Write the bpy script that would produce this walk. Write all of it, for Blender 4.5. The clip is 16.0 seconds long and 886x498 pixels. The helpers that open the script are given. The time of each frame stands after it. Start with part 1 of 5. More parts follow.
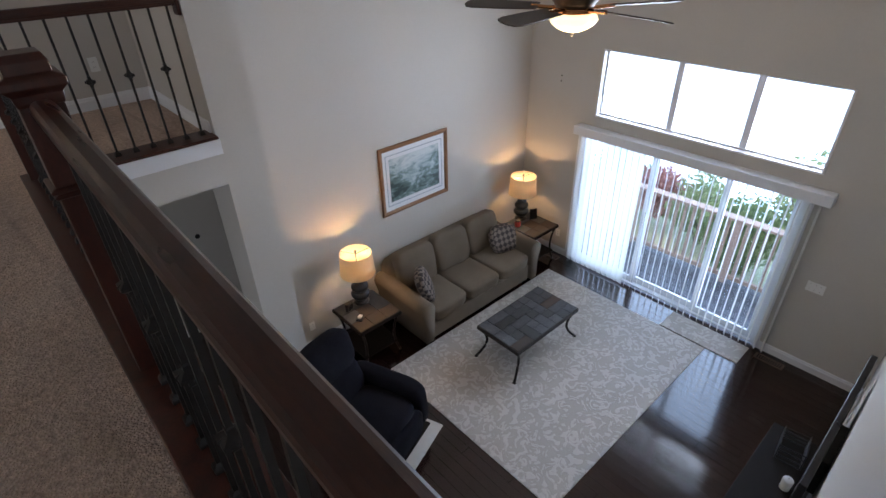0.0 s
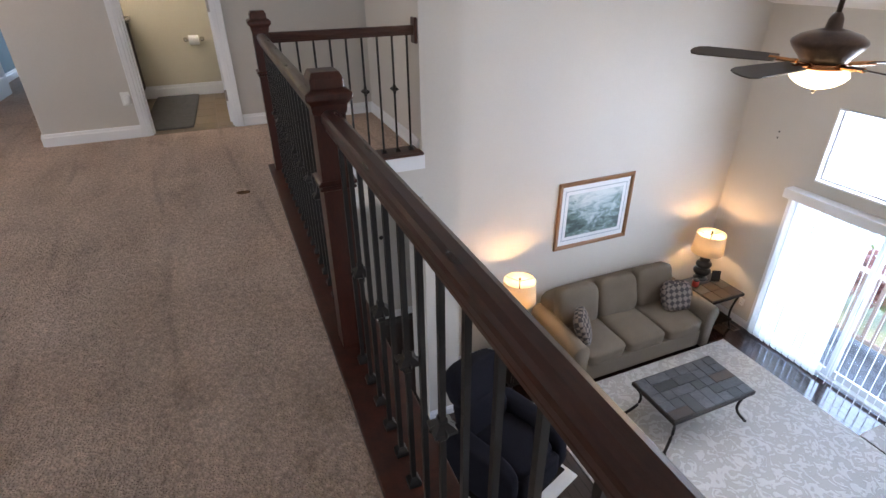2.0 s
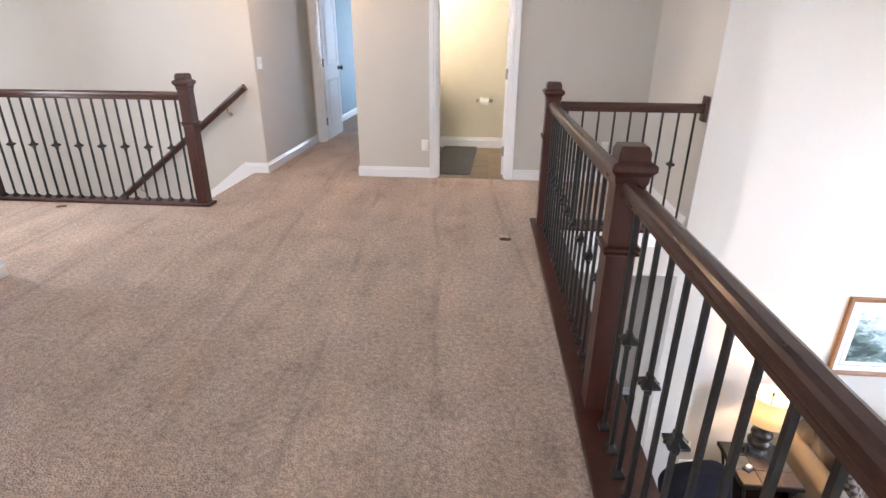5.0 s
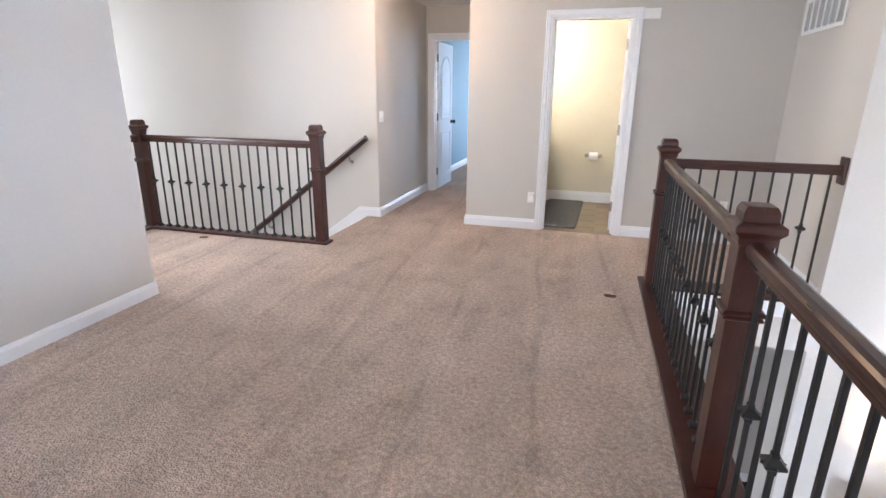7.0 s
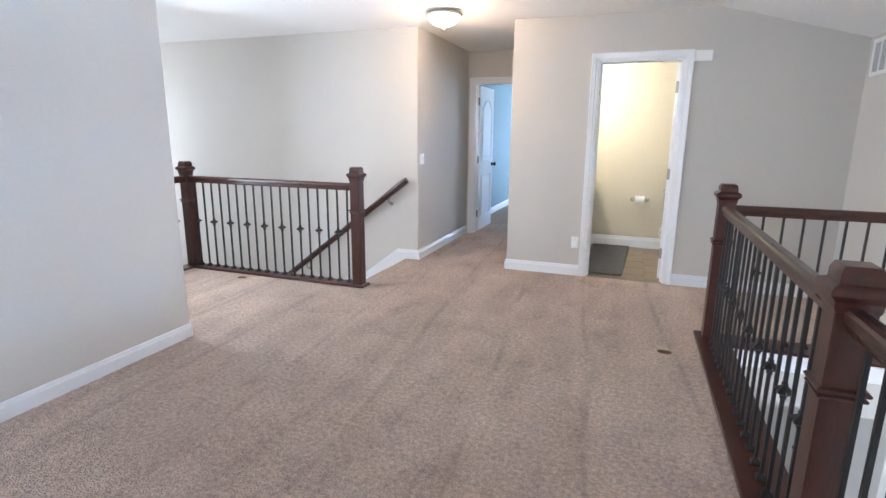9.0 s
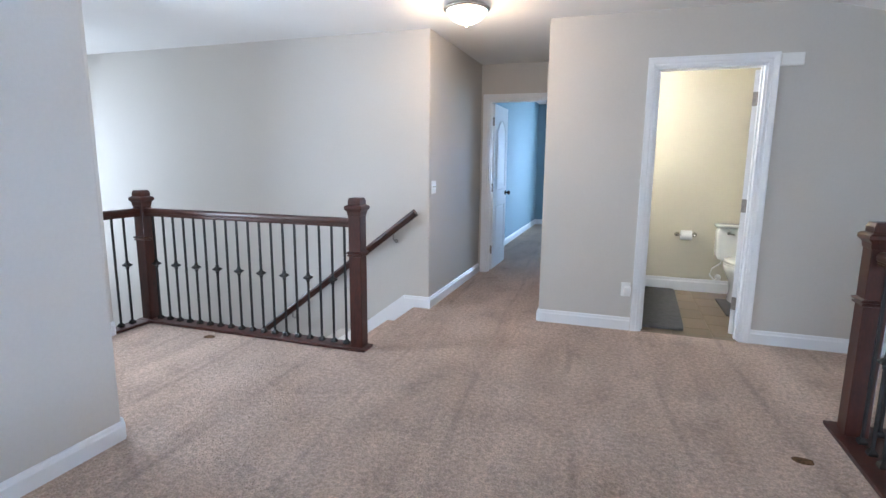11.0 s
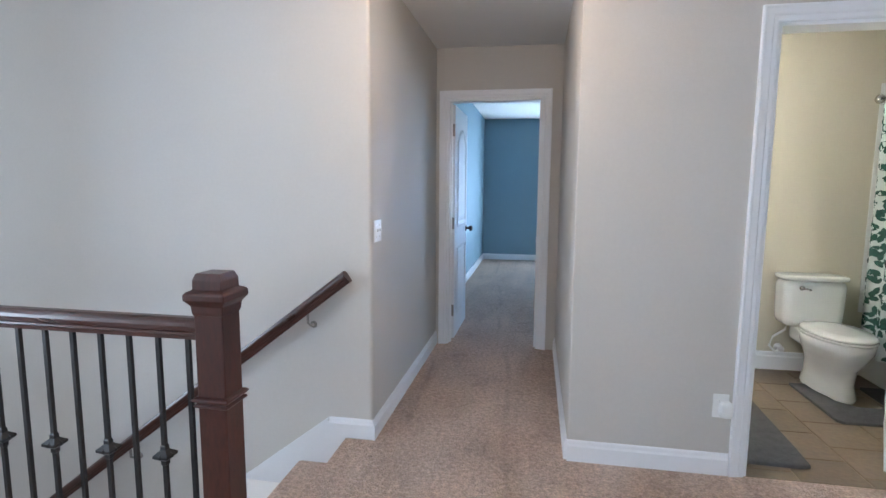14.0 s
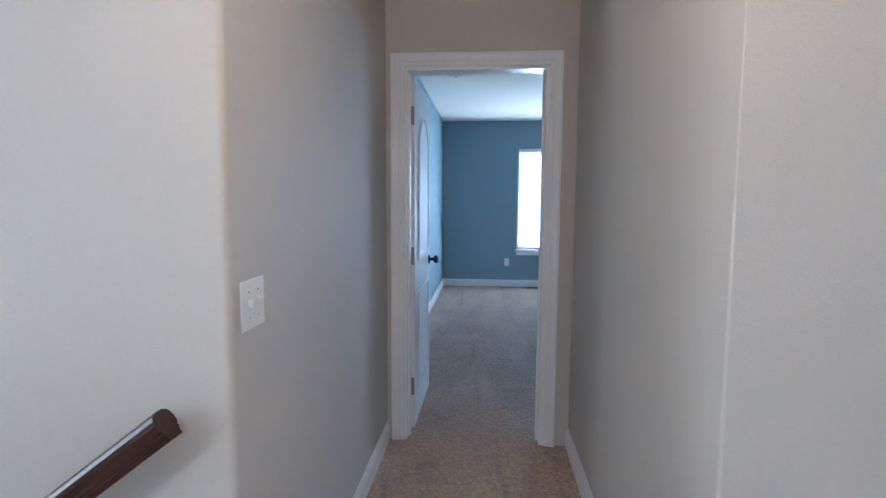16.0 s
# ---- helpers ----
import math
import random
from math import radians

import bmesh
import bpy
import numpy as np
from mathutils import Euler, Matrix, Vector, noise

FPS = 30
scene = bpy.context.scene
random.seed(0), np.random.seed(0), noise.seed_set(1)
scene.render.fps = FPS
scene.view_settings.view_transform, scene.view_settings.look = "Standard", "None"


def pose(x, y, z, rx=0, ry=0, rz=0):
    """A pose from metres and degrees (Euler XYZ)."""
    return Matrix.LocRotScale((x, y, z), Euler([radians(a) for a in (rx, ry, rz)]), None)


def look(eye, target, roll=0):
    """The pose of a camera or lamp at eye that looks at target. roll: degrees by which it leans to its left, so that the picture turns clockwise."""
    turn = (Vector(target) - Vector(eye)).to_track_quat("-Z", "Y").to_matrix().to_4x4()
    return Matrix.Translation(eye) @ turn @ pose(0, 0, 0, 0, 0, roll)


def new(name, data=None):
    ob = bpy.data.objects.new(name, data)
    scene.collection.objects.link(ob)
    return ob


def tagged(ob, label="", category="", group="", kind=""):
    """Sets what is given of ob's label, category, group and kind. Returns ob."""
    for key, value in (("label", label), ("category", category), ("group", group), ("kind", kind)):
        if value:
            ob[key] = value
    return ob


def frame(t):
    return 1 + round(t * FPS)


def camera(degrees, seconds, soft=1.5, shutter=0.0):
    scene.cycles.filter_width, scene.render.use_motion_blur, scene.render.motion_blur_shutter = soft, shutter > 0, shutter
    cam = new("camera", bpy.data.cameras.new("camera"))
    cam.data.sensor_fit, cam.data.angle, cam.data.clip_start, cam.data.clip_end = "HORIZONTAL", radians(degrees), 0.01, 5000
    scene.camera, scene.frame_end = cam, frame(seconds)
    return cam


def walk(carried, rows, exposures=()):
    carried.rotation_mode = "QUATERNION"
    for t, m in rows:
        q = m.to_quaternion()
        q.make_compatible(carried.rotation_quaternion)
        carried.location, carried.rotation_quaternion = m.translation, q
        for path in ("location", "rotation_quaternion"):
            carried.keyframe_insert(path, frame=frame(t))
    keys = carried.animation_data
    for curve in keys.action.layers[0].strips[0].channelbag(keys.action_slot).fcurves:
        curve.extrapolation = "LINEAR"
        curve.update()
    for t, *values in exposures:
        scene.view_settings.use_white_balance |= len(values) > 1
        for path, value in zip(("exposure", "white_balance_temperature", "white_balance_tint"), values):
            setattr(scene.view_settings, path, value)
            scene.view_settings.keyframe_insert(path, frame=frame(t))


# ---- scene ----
cam = camera(81.0, 16.0)
PATH = [
    (0, (0.438, 0.255, 1.299), (1.558, 1.518, 0.225), -1.5),
    (0.5, (0.398, 0.258, 1.312), (1.418, 1.622, 0.263), -1.3),
    (1, (0.356, 0.267, 1.321), (1.264, 1.727, 0.298), -0.9),
    (1.5, (0.313, 0.279, 1.324), (1.097, 1.827, 0.329), -0.8),
    (2, (0.274, 0.295, 1.33), (0.935, 1.915, 0.362), -0.6),
    (2.5, (0.235, 0.291, 1.334), (0.769, 1.976, 0.398), -0.4),
    (3, (0.197, 0.279, 1.34), (0.598, 2.019, 0.437), -0.3),
    (3.5, (0.16, 0.281, 1.352), (0.428, 2.061, 0.48), -0.2),
    (4, (0.129, 0.273, 1.358), (0.264, 2.084, 0.52), -0.1),
    (4.5, (0.104, 0.254, 1.365), (0.101, 2.086, 0.563), -0.1),
    (5, (0.078, 0.228, 1.369), (-0.063, 2.072, 0.607), 0.4),
    (7.5, (0.041, 0.166, 1.377), (-0.529, 2.006, 0.839), 0.4),
    (8, (0.033, 0.185, 1.374), (-0.575, 2.025, 0.879), 0.4),
    (8.5, (0.025, 0.224, 1.374), (-0.617, 2.061, 0.911), 0.4),
    (9, (-0.022, 0.314, 1.379), (-0.689, 2.148, 0.942), 0.5),
    (11.5, (-0.774, 1.448, 1.326), (-1.383, 3.326, 1.011), 0.5),
    (12, (-0.928, 1.714, 1.33), (-1.503, 3.606, 1.03), 0.5),
    (12.5, (-1.077, 2.008, 1.318), (-1.596, 3.918, 1.036), 0.6),
    (13, (-1.211, 2.317, 1.321), (-1.665, 4.246, 1.054), 0.6),
    (13.5, (-1.315, 2.645, 1.318), (-1.711, 4.589, 1.07), 0.5),
    (14, (-1.381, 2.989, 1.336), (-1.73, 4.943, 1.095), 0.4),
    (14.5, (-1.467, 3.335, 1.323), (-1.763, 5.3, 1.098), 0.1),
    (15, (-1.532, 3.726, 1.331), (-1.785, 5.698, 1.115), 0.3),
    (15.5, (-1.591, 4.106, 1.335), (-1.8, 6.085, 1.13), 0.2),
    (16, (-1.664, 4.462, 1.340), (-1.827, 6.446, 1.150), 0.3),
]
# the picture brightens and warms as the camera turns from the windows to the loft
EXPOSURES = [(0.0, -0.80, 6800, 16), (1.0, -0.55, 6800, 16), (2.0, 0.02, 6850, 17), (2.5, 0.28, 6900, 17), (3.5, 0.70, 6950, 18), (5.0, 1.06, 6900, 18), (8.0, 1.10, 6300, 14), (9.0, 1.02, 6150, 12),
             (11.5, 0.64, 5750, 10), (14.0, 0.57, 5750, 10), (15.0, 0.53, 5720, 10), (16.0, 0.40, 5720, 10)]
walk(cam, [(t, look(eye, target, roll)) for t, eye, target, roll in PATH], EXPOSURES)

# ---- world, sun, exposure ----
world = bpy.data.worlds.new("sky")
scene.world = world
world.use_nodes = True
wn = world.node_tree.nodes
sky = wn.new("ShaderNodeTexSky")
sky.sky_type, sky.sun_disc = "NISHITA", False
sky.sun_elevation, sky.sun_rotation = radians(61), radians(285)
sky.air_density, sky.dust_density = 1.2, 3.0
world.node_tree.links.new(sky.outputs[0], wn["Background"].inputs[0])
wn["Background"].inputs[1].default_value = 0.15

sun_data = bpy.data.lights.new("sun", "SUN")
sun_data.energy, sun_data.angle, sun_data.color = 5.0, radians(0.5), (1.0, 0.95, 0.88)
sun_ob = new("sun", sun_data)
sun_ob.matrix_world = look((0, 0, 20), (4.5, -1.2, 11.2))


def opening_light(name, loc, facing, w, h, watts, color=(0.86, 0.93, 1.0)):
    """Sky-coloured area light set at an opening in a wall."""
    d = bpy.data.lights.new(name, "AREA")
    d.shape, d.size, d.size_y, d.energy, d.color = "RECTANGLE", w, h, watts, color
    ob = new(name, d)
    ob.matrix_world = look(loc, Vector(loc) + Vector(facing))
    return ob


def bulb(name, loc, watts, radius, color):
    d = bpy.data.lights.new(name, "POINT")
    d.energy, d.shadow_soft_size, d.color = watts, radius, color
    ob = new(name, d)
    ob.location = loc
    return ob


ZF = -2.95   # living room floor; the loft floor is z = 0
WX = 6.04    # window wall
PY = 4.73    # wall with the picture
CEIL = 2.43
NX = 1.63    # side wall of the nook beside the bathroom
STX = -2.345  # nosing of the top stair

SKY = (0.80, 0.90, 1.0)
opening_light("sky_upper_window", (6.20, 2.42, -0.40), (-1, 0, 0.15), 2.4, 0.75, 135, (0.72, 0.85, 1.0))
opening_light("sky_patio_door", (6.27, 2.52, -1.95), (-1, 0, -0.1), 2.5, 1.9, 100, (0.52, 0.72, 1.0))
opening_light("sky_entry_window", (-6.95, 4.72, 1.25), (1, -0.4, -0.35), 1.1, 1.9, 38, SKY)
# assumed, unseen window: lights the carpet by the stair railing from the alcove
opening_light("unseen_alcove_window", (-4.22, 3.33, 1.30), (1, -0.12, -0.2), 0.66, 1.3, 34, SKY)
# added fill below the loft, to brighten the lower hall
opening_light("lower_hall_fill", (-2.98, 2.2, -1.35), (1, 0.35, 0), 2.2, 1.1, 60, SKY)
opening_light("sky_bedroom_window", (-0.6, 12.6, 1.35), (0, -1, 0.12), 0.95, 1.5, 80, (0.68, 0.86, 1.0))
bulb("vanity_bulbs", (-0.92, 6.35, 1.98), 40, 0.14, (1.0, 0.95, 0.87))
# added fill from the unseen south end, to brighten the loft
opening_light("loft_fill", (-1.2, -3.92, 1.5), (0, 1, -0.08), 2.9, 1.5, 62, SKY)
bulb("hall_lamp_bulb", (-1.72, 4.95, 2.26), 15, 0.10, (1.0, 0.69, 0.42))

# ---- materials ----


def mat(name, col, rough=0.6, var=0.12, scale=6.0, stretch=(1, 1, 1), bump=0.0, bscale=150.0, metal=0.0, fine=60.0,
        col2=None, spec=0.5, coat=0.0, emit=0.0, trans=0.0, sss=0.0):
    m = bpy.data.materials.new(name)
    m.use_nodes = True
    nt = m.node_tree
    b = nt.nodes["Principled BSDF"]
    lk = nt.links.new
    co = nt.nodes.new("ShaderNodeTexCoord")
    mp = nt.nodes.new("ShaderNodeMapping")
    mp.inputs["Scale"].default_value = stretch
    lk(co.outputs["Object"], mp.inputs[0])
    n1 = nt.nodes.new("ShaderNodeTexNoise")
    n1.inputs["Scale"].default_value, n1.inputs["Detail"].default_value = scale, 5
    lk(mp.outputs[0], n1.inputs["Vector"])
    n2 = nt.nodes.new("ShaderNodeTexNoise")
    n2.inputs["Scale"].default_value, n2.inputs["Detail"].default_value = fine, 3
    lk(mp.outputs[0], n2.inputs["Vector"])
    mx = nt.nodes.new("ShaderNodeMath")
    mx.operation = "MULTIPLY_ADD"
    mx.inputs[1].default_value = 0.45
    lk(n2.outputs["Fac"], mx.inputs[0])
    sc = nt.nodes.new("ShaderNodeMath")
    sc.operation = "MULTIPLY"
    sc.inputs[1].default_value = 0.55
    lk(n1.outputs["Fac"], sc.inputs[0])
    lk(sc.outputs[0], mx.inputs[2])
    ramp = nt.nodes.new("ShaderNodeValToRGB")
    a = col2 or tuple(c * (1 - var) for c in col)
    c = col if col2 else tuple(min(1, c * (1 + var)) for c in col)
    ramp.color_ramp.elements[0].position, ramp.color_ramp.elements[1].position = 0.3, 0.7
    ramp.color_ramp.elements[0].color, ramp.color_ramp.elements[1].color = (*a, 1), (*c, 1)
    lk(mx.outputs[0], ramp.inputs[0])
    lk(ramp.outputs[0], b.inputs["Base Color"])
    b.inputs["Metallic"].default_value = metal
    b.inputs["Specular IOR Level"].default_value = spec
    b.inputs["Coat Weight"].default_value = coat
    b.inputs["Coat Roughness"].default_value = 0.15
    rr = nt.nodes.new("ShaderNodeMapRange")
    rr.inputs["To Min"].default_value, rr.inputs["To Max"].default_value = max(0.02, rough - 0.08), min(1, rough + 0.08)
    lk(n1.outputs["Fac"], rr.inputs["Value"])
    lk(rr.outputs[0], b.inputs["Roughness"])
    if bump:
        nb = nt.nodes.new("ShaderNodeTexNoise")
        nb.inputs["Scale"].default_value, nb.inputs["Detail"].default_value = bscale, 2
        lk(mp.outputs[0], nb.inputs["Vector"])
        bp = nt.nodes.new("ShaderNodeBump")
        bp.inputs["Strength"].default_value, bp.inputs["Distance"].default_value = bump, 0.004
        lk(nb.outputs["Fac"], bp.inputs["Height"])
        lk(bp.outputs[0], b.inputs["Normal"])
    if emit:
        lk(ramp.outputs[0], b.inputs["Emission Color"])
        b.inputs["Emission Strength"].default_value = emit
    if trans:
        tr = nt.nodes.new("ShaderNodeBsdfTranslucent")
        lk(ramp.outputs[0], tr.inputs["Color"])
        ms = nt.nodes.new("ShaderNodeMixShader")
        ms.inputs[0].default_value = trans
        lk(b.outputs[0], ms.inputs[1])
        lk(tr.outputs[0], ms.inputs[2])
        lk(ms.outputs[0], nt.nodes["Material Output"].inputs[0])
    if sss:
        b.inputs["Subsurface Weight"].default_value = sss
    return m


def random_tint(m, amount):
    """Pieces of one kind differ a little in tone."""
    nt = m.node_tree
    b = nt.nodes["Principled BSDF"]
    src = b.inputs["Base Color"].links[0].from_socket
    info = nt.nodes.new("ShaderNodeObjectInfo")
    mr = nt.nodes.new("ShaderNodeMapRange")
    mr.inputs["To Min"].default_value, mr.inputs["To Max"].default_value = 1 - amount, 1 + amount
    nt.links.new(info.outputs["Random"], mr.inputs["Value"])
    mul = nt.nodes.new("ShaderNodeVectorMath")
    mul.operation = "SCALE"
    nt.links.new(src, mul.inputs[0])
    nt.links.new(mr.outputs[0], mul.inputs["Scale"])
    nt.links.new(mul.outputs[0], b.inputs["Base Color"])
    return m


M_WALL = mat("greige_wall_paint", (0.565, 0.535, 0.495), 0.75, 0.03, 1.5, bump=0.22, bscale=220)
M_BLUE = mat("blue_wall_paint", (0.205, 0.315, 0.385), 0.75, 0.03, 1.5, bump=0.12, bscale=220)
M_BATH = mat("tan_wall_paint", (0.58, 0.535, 0.42), 0.7, 0.03, 1.5, bump=0.12, bscale=220)
M_CEIL = mat("ceiling_paint", (0.82, 0.81, 0.79), 0.9, 0.02, 2.0, bump=0.25, bscale=160)
M_TRIM = mat("white_trim_paint", (0.80, 0.81, 0.83), 0.35, 0.02, 4.0)
M_DOOR = mat("white_door_paint", (0.76, 0.77, 0.79), 0.6, 0.02, 4.0, spec=0.3)
M_WOOD = mat("mahogany_stain", (0.070, 0.018, 0.011), 0.36, scale=5, fine=30, stretch=(4, 4, 1), col2=(0.024, 0.008, 0.006), spec=0.38, coat=0.18, bump=0.05, bscale=90)
M_RAIL = mat("mahogany_handrail", (0.060, 0.017, 0.010), 0.30, scale=5, fine=30, stretch=(6, 1, 6), col2=(0.022, 0.008, 0.006), spec=0.35, coat=0.20, bump=0.05, bscale=90)
M_IRON = mat("black_iron", (0.012, 0.011, 0.011), 0.45, 0.3, 30, spec=0.4)
M_CHROME = mat("brushed_nickel", (0.55, 0.53, 0.50), 0.25, 0.08, 30, metal=1.0)
M_PLASTIC = mat("white_plastic", (0.82, 0.82, 0.80), 0.35, 0.02, 8)
M_CERAMIC = mat("white_ceramic", (0.80, 0.80, 0.77), 0.12, 0.015, 3, coat=0.5)


def carpet_material():
    m = mat("beige_carpet", (0.655, 0.505, 0.412), 1.0, scale=2.2, fine=190, col2=(0.485, 0.366, 0.295), spec=0.1)
    nt = m.node_tree
    lk = nt.links.new
    b = nt.nodes["Principled BSDF"]
    co = nt.nodes.new("ShaderNodeTexCoord")
    # tufts
    v = nt.nodes.new("ShaderNodeTexVoronoi")
    v.inputs["Scale"].default_value = 120
    n = nt.nodes.new("ShaderNodeTexNoise")
    n.inputs["Scale"].default_value, n.inputs["Detail"].default_value = 42, 6
    lk(co.outputs["Object"], v.inputs["Vector"])
    lk(co.outputs["Object"], n.inputs["Vector"])
    add = nt.nodes.new("ShaderNodeMath")
    add.operation = "SUBTRACT"
    lk(n.outputs["Fac"], add.inputs[0])
    lk(v.outputs["Distance"], add.inputs[1])
    bp = nt.nodes.new("ShaderNodeBump")
    bp.inputs["Strength"].default_value, bp.inputs["Distance"].default_value = 0.9, 0.011
    lk(add.outputs[0], bp.inputs["Height"])
    # the pile leans in clumps a few fingers wide
    pc = nt.nodes.new("ShaderNodeTexNoise")
    pc.inputs["Scale"].default_value, pc.inputs["Detail"].default_value, pc.inputs["Distortion"].default_value = 19, 3, 1.0
    lk(co.outputs["Object"], pc.inputs["Vector"])
    bc = nt.nodes.new("ShaderNodeBump")
    bc.inputs["Strength"].default_value, bc.inputs["Distance"].default_value = 0.55, 0.022
    lk(pc.outputs["Fac"], bc.inputs["Height"])
    lk(bp.outputs[0], bc.inputs["Normal"])
    lk(bc.outputs[0], b.inputs["Normal"])
    # pile brushed one way or another by the vacuum cleaner
    mp = nt.nodes.new("ShaderNodeMapping")
    mp.inputs["Scale"].default_value = (2.6, 0.5, 1)
    mp.inputs["Rotation"].default_value = (0, 0, 0.06)
    lk(co.outputs["Object"], mp.inputs[0])
    tr = nt.nodes.new("ShaderNodeTexNoise")
    tr.inputs["Scale"].default_value, tr.inputs["Detail"].default_value, tr.inputs["Distortion"].default_value = 1.4, 3, 0.8
    lk(mp.outputs[0], tr.inputs["Vector"])
    mr = nt.nodes.new("ShaderNodeMapRange")
    mr.inputs["From Min"].default_value, mr.inputs["From Max"].default_value = 0.35, 0.65
    mr.inputs["To Min"].default_value, mr.inputs["To Max"].default_value = 0.88, 1.09
    lk(tr.outputs["Fac"], mr.inputs["Value"])
    # thin lines where the vacuum cleaner's strokes meet
    ms = nt.nodes.new("ShaderNodeMapping")
    ms.inputs["Rotation"].default_value = (0, 0, -0.07)
    lk(co.outputs["Object"], ms.inputs[0])
    wv = nt.nodes.new("ShaderNodeTexWave")
    wv.inputs["Scale"].default_value, wv.inputs["Distortion"].default_value, wv.inputs["Detail"].default_value, wv.inputs["Detail Scale"].default_value = 0.55, 4.0, 2.0, 0.3
    lk(ms.outputs[0], wv.inputs["Vector"])
    ln = nt.nodes.new("ShaderNodeMapRange")
    ln.inputs["From Min"].default_value, ln.inputs["From Max"].default_value = 0.0, 0.018
    ln.inputs["To Min"].default_value, ln.inputs["To Max"].default_value = 0.84, 1.0
    lk(wv.outputs["Fac"], ln.inputs["Value"])
    # the lines break off and fade, and scuffs lie between them
    fade = nt.nodes.new("ShaderNodeTexNoise")
    fade.inputs["Scale"].default_value, fade.inputs["Detail"].default_value = 1.7, 2
    lk(co.outputs["Object"], fade.inputs["Vector"])
    fr = nt.nodes.new("ShaderNodeMapRange")
    fr.inputs["From Min"].default_value, fr.inputs["From Max"].default_value = 0.40, 0.56
    lk(fade.outputs["Fac"], fr.inputs["Value"])
    lx = nt.nodes.new("ShaderNodeMix")
    lx.inputs[2].default_value = 1.0
    lk(fr.outputs[0], lx.inputs[0])
    lk(ln.outputs[0], lx.inputs[3])
    sc = nt.nodes.new("ShaderNodeTexNoise")
    sc.inputs["Scale"].default_value, sc.inputs["Detail"].default_value, sc.inputs["Roughness"].default_value = 4.5, 7, 0.72
    lk(co.outputs["Object"], sc.inputs["Vector"])
    sr = nt.nodes.new("ShaderNodeMapRange")
    sr.inputs["From Min"].default_value, sr.inputs["From Max"].default_value = 0.36, 0.47
    sr.inputs["To Min"].default_value = 0.83
    lk(sc.outputs["Fac"], sr.inputs["Value"])
    ls = nt.nodes.new("ShaderNodeMath")
    ls.operation = "MULTIPLY"
    lk(lx.outputs[0], ls.inputs[0])
    lk(sr.outputs[0], ls.inputs[1])
    lm = nt.nodes.new("ShaderNodeMath")
    lm.operation = "MULTIPLY"
    lk(mr.outputs[0], lm.inputs[0])
    lk(ls.outputs[0], lm.inputs[1])
    # shade in the gaps between tufts, put into the colour
    mr2 = nt.nodes.new("ShaderNodeMapRange")
    mr2.inputs["From Min"].default_value, mr2.inputs["From Max"].default_value = 0.0, 0.7
    mr2.inputs["To Min"].default_value, mr2.inputs["To Max"].default_value = 1.24, 0.84
    lk(v.outputs["Distance"], mr2.inputs["Value"])
    # clumps of tufts
    cl = nt.nodes.new("ShaderNodeMapRange")
    cl.inputs["From Min"].default_value, cl.inputs["From Max"].default_value = 0.30, 0.70
    cl.inputs["To Min"].default_value, cl.inputs["To Max"].default_value = 0.78, 1.22
    lk(n.outputs["Fac"], cl.inputs["Value"])
    cm = nt.nodes.new("ShaderNodeMath")
    cm.operation = "MULTIPLY"
    lk(lm.outputs[0], cm.inputs[0])
    lk(cl.outputs[0], cm.inputs[1])
    mm = nt.nodes.new("ShaderNodeMath")
    mm.operation = "MULTIPLY"
    lk(cm.outputs[0], mm.inputs[0])
    lk(mr2.outputs[0], mm.inputs[1])
    src = b.inputs["Base Color"].links[0].from_socket
    mul = nt.nodes.new("ShaderNodeVectorMath")
    mul.operation = "SCALE"
    lk(src, mul.inputs[0])
    lk(mm.outputs[0], mul.inputs["Scale"])
    lk(mul.outputs[0], b.inputs["Base Color"])
    b.inputs["Sheen Weight"].default_value = 0.08
    b.inputs["Diffuse Roughness"].default_value = 0.8
    return m


M_CARPET = carpet_material()


def rug_material():
    """Cream pile with broad leaf scrolls carved into it."""
    m = mat("cream_scroll_rug", (0.50, 0.47, 0.44), 1.0, 0.06, 4, fine=200, spec=0.1)
    nt = m.node_tree
    lk = nt.links.new
    b = nt.nodes["Principled BSDF"]
    co = nt.nodes.new("ShaderNodeTexCoord")
    n = nt.nodes.new("ShaderNodeTexNoise")
    n.inputs["Scale"].default_value, n.inputs["Detail"].default_value, n.inputs["Distortion"].default_value = 7.5, 1.5, 2.6
    lk(co.outputs["Object"], n.inputs["Vector"])
    r = nt.nodes.new("ShaderNodeValToRGB")
    els = r.color_ramp.elements
    els[0].position, els[1].position = 0.44, 0.56
    els[0].color, els[1].color = (0.84, 0.82, 0.80, 1), (1.05, 1.05, 1.05, 1)
    e = els.new(0.49)
    e.color = (0.80, 0.78, 0.76, 1)
    lk(n.outputs["Fac"], r.inputs[0])
    src = b.inputs["Base Color"].links[0].from_socket
    mul = nt.nodes.new("ShaderNodeVectorMath")
    mul.operation = "MULTIPLY"
    lk(src, mul.inputs[0])
    lk(r.outputs[0], mul.inputs[1])
    lk(mul.outputs[0], b.inputs["Base Color"])
    bp = nt.nodes.new("ShaderNodeBump")
    bp.inputs["Strength"].default_value, bp.inputs["Distance"].default_value = 0.6, 0.008
    lk(r.outputs[0], bp.inputs["Height"])
    lk(bp.outputs[0], b.inputs["Normal"])
    return m


M_RUG = rug_material()
M_PLANK = random_tint(mat("dark_hardwood", (0.026, 0.009, 0.007), 0.11, scale=4, fine=25, stretch=(8, 1, 8), col2=(0.014, 0.005, 0.004), spec=0.5, coat=0.3), 0.35)
M_TILE = random_tint(mat("brown_floor_tile", (0.235, 0.172, 0.115), 0.45, scale=5, fine=40, col2=(0.145, 0.107, 0.072), bump=0.2, bscale=60), 0.2)
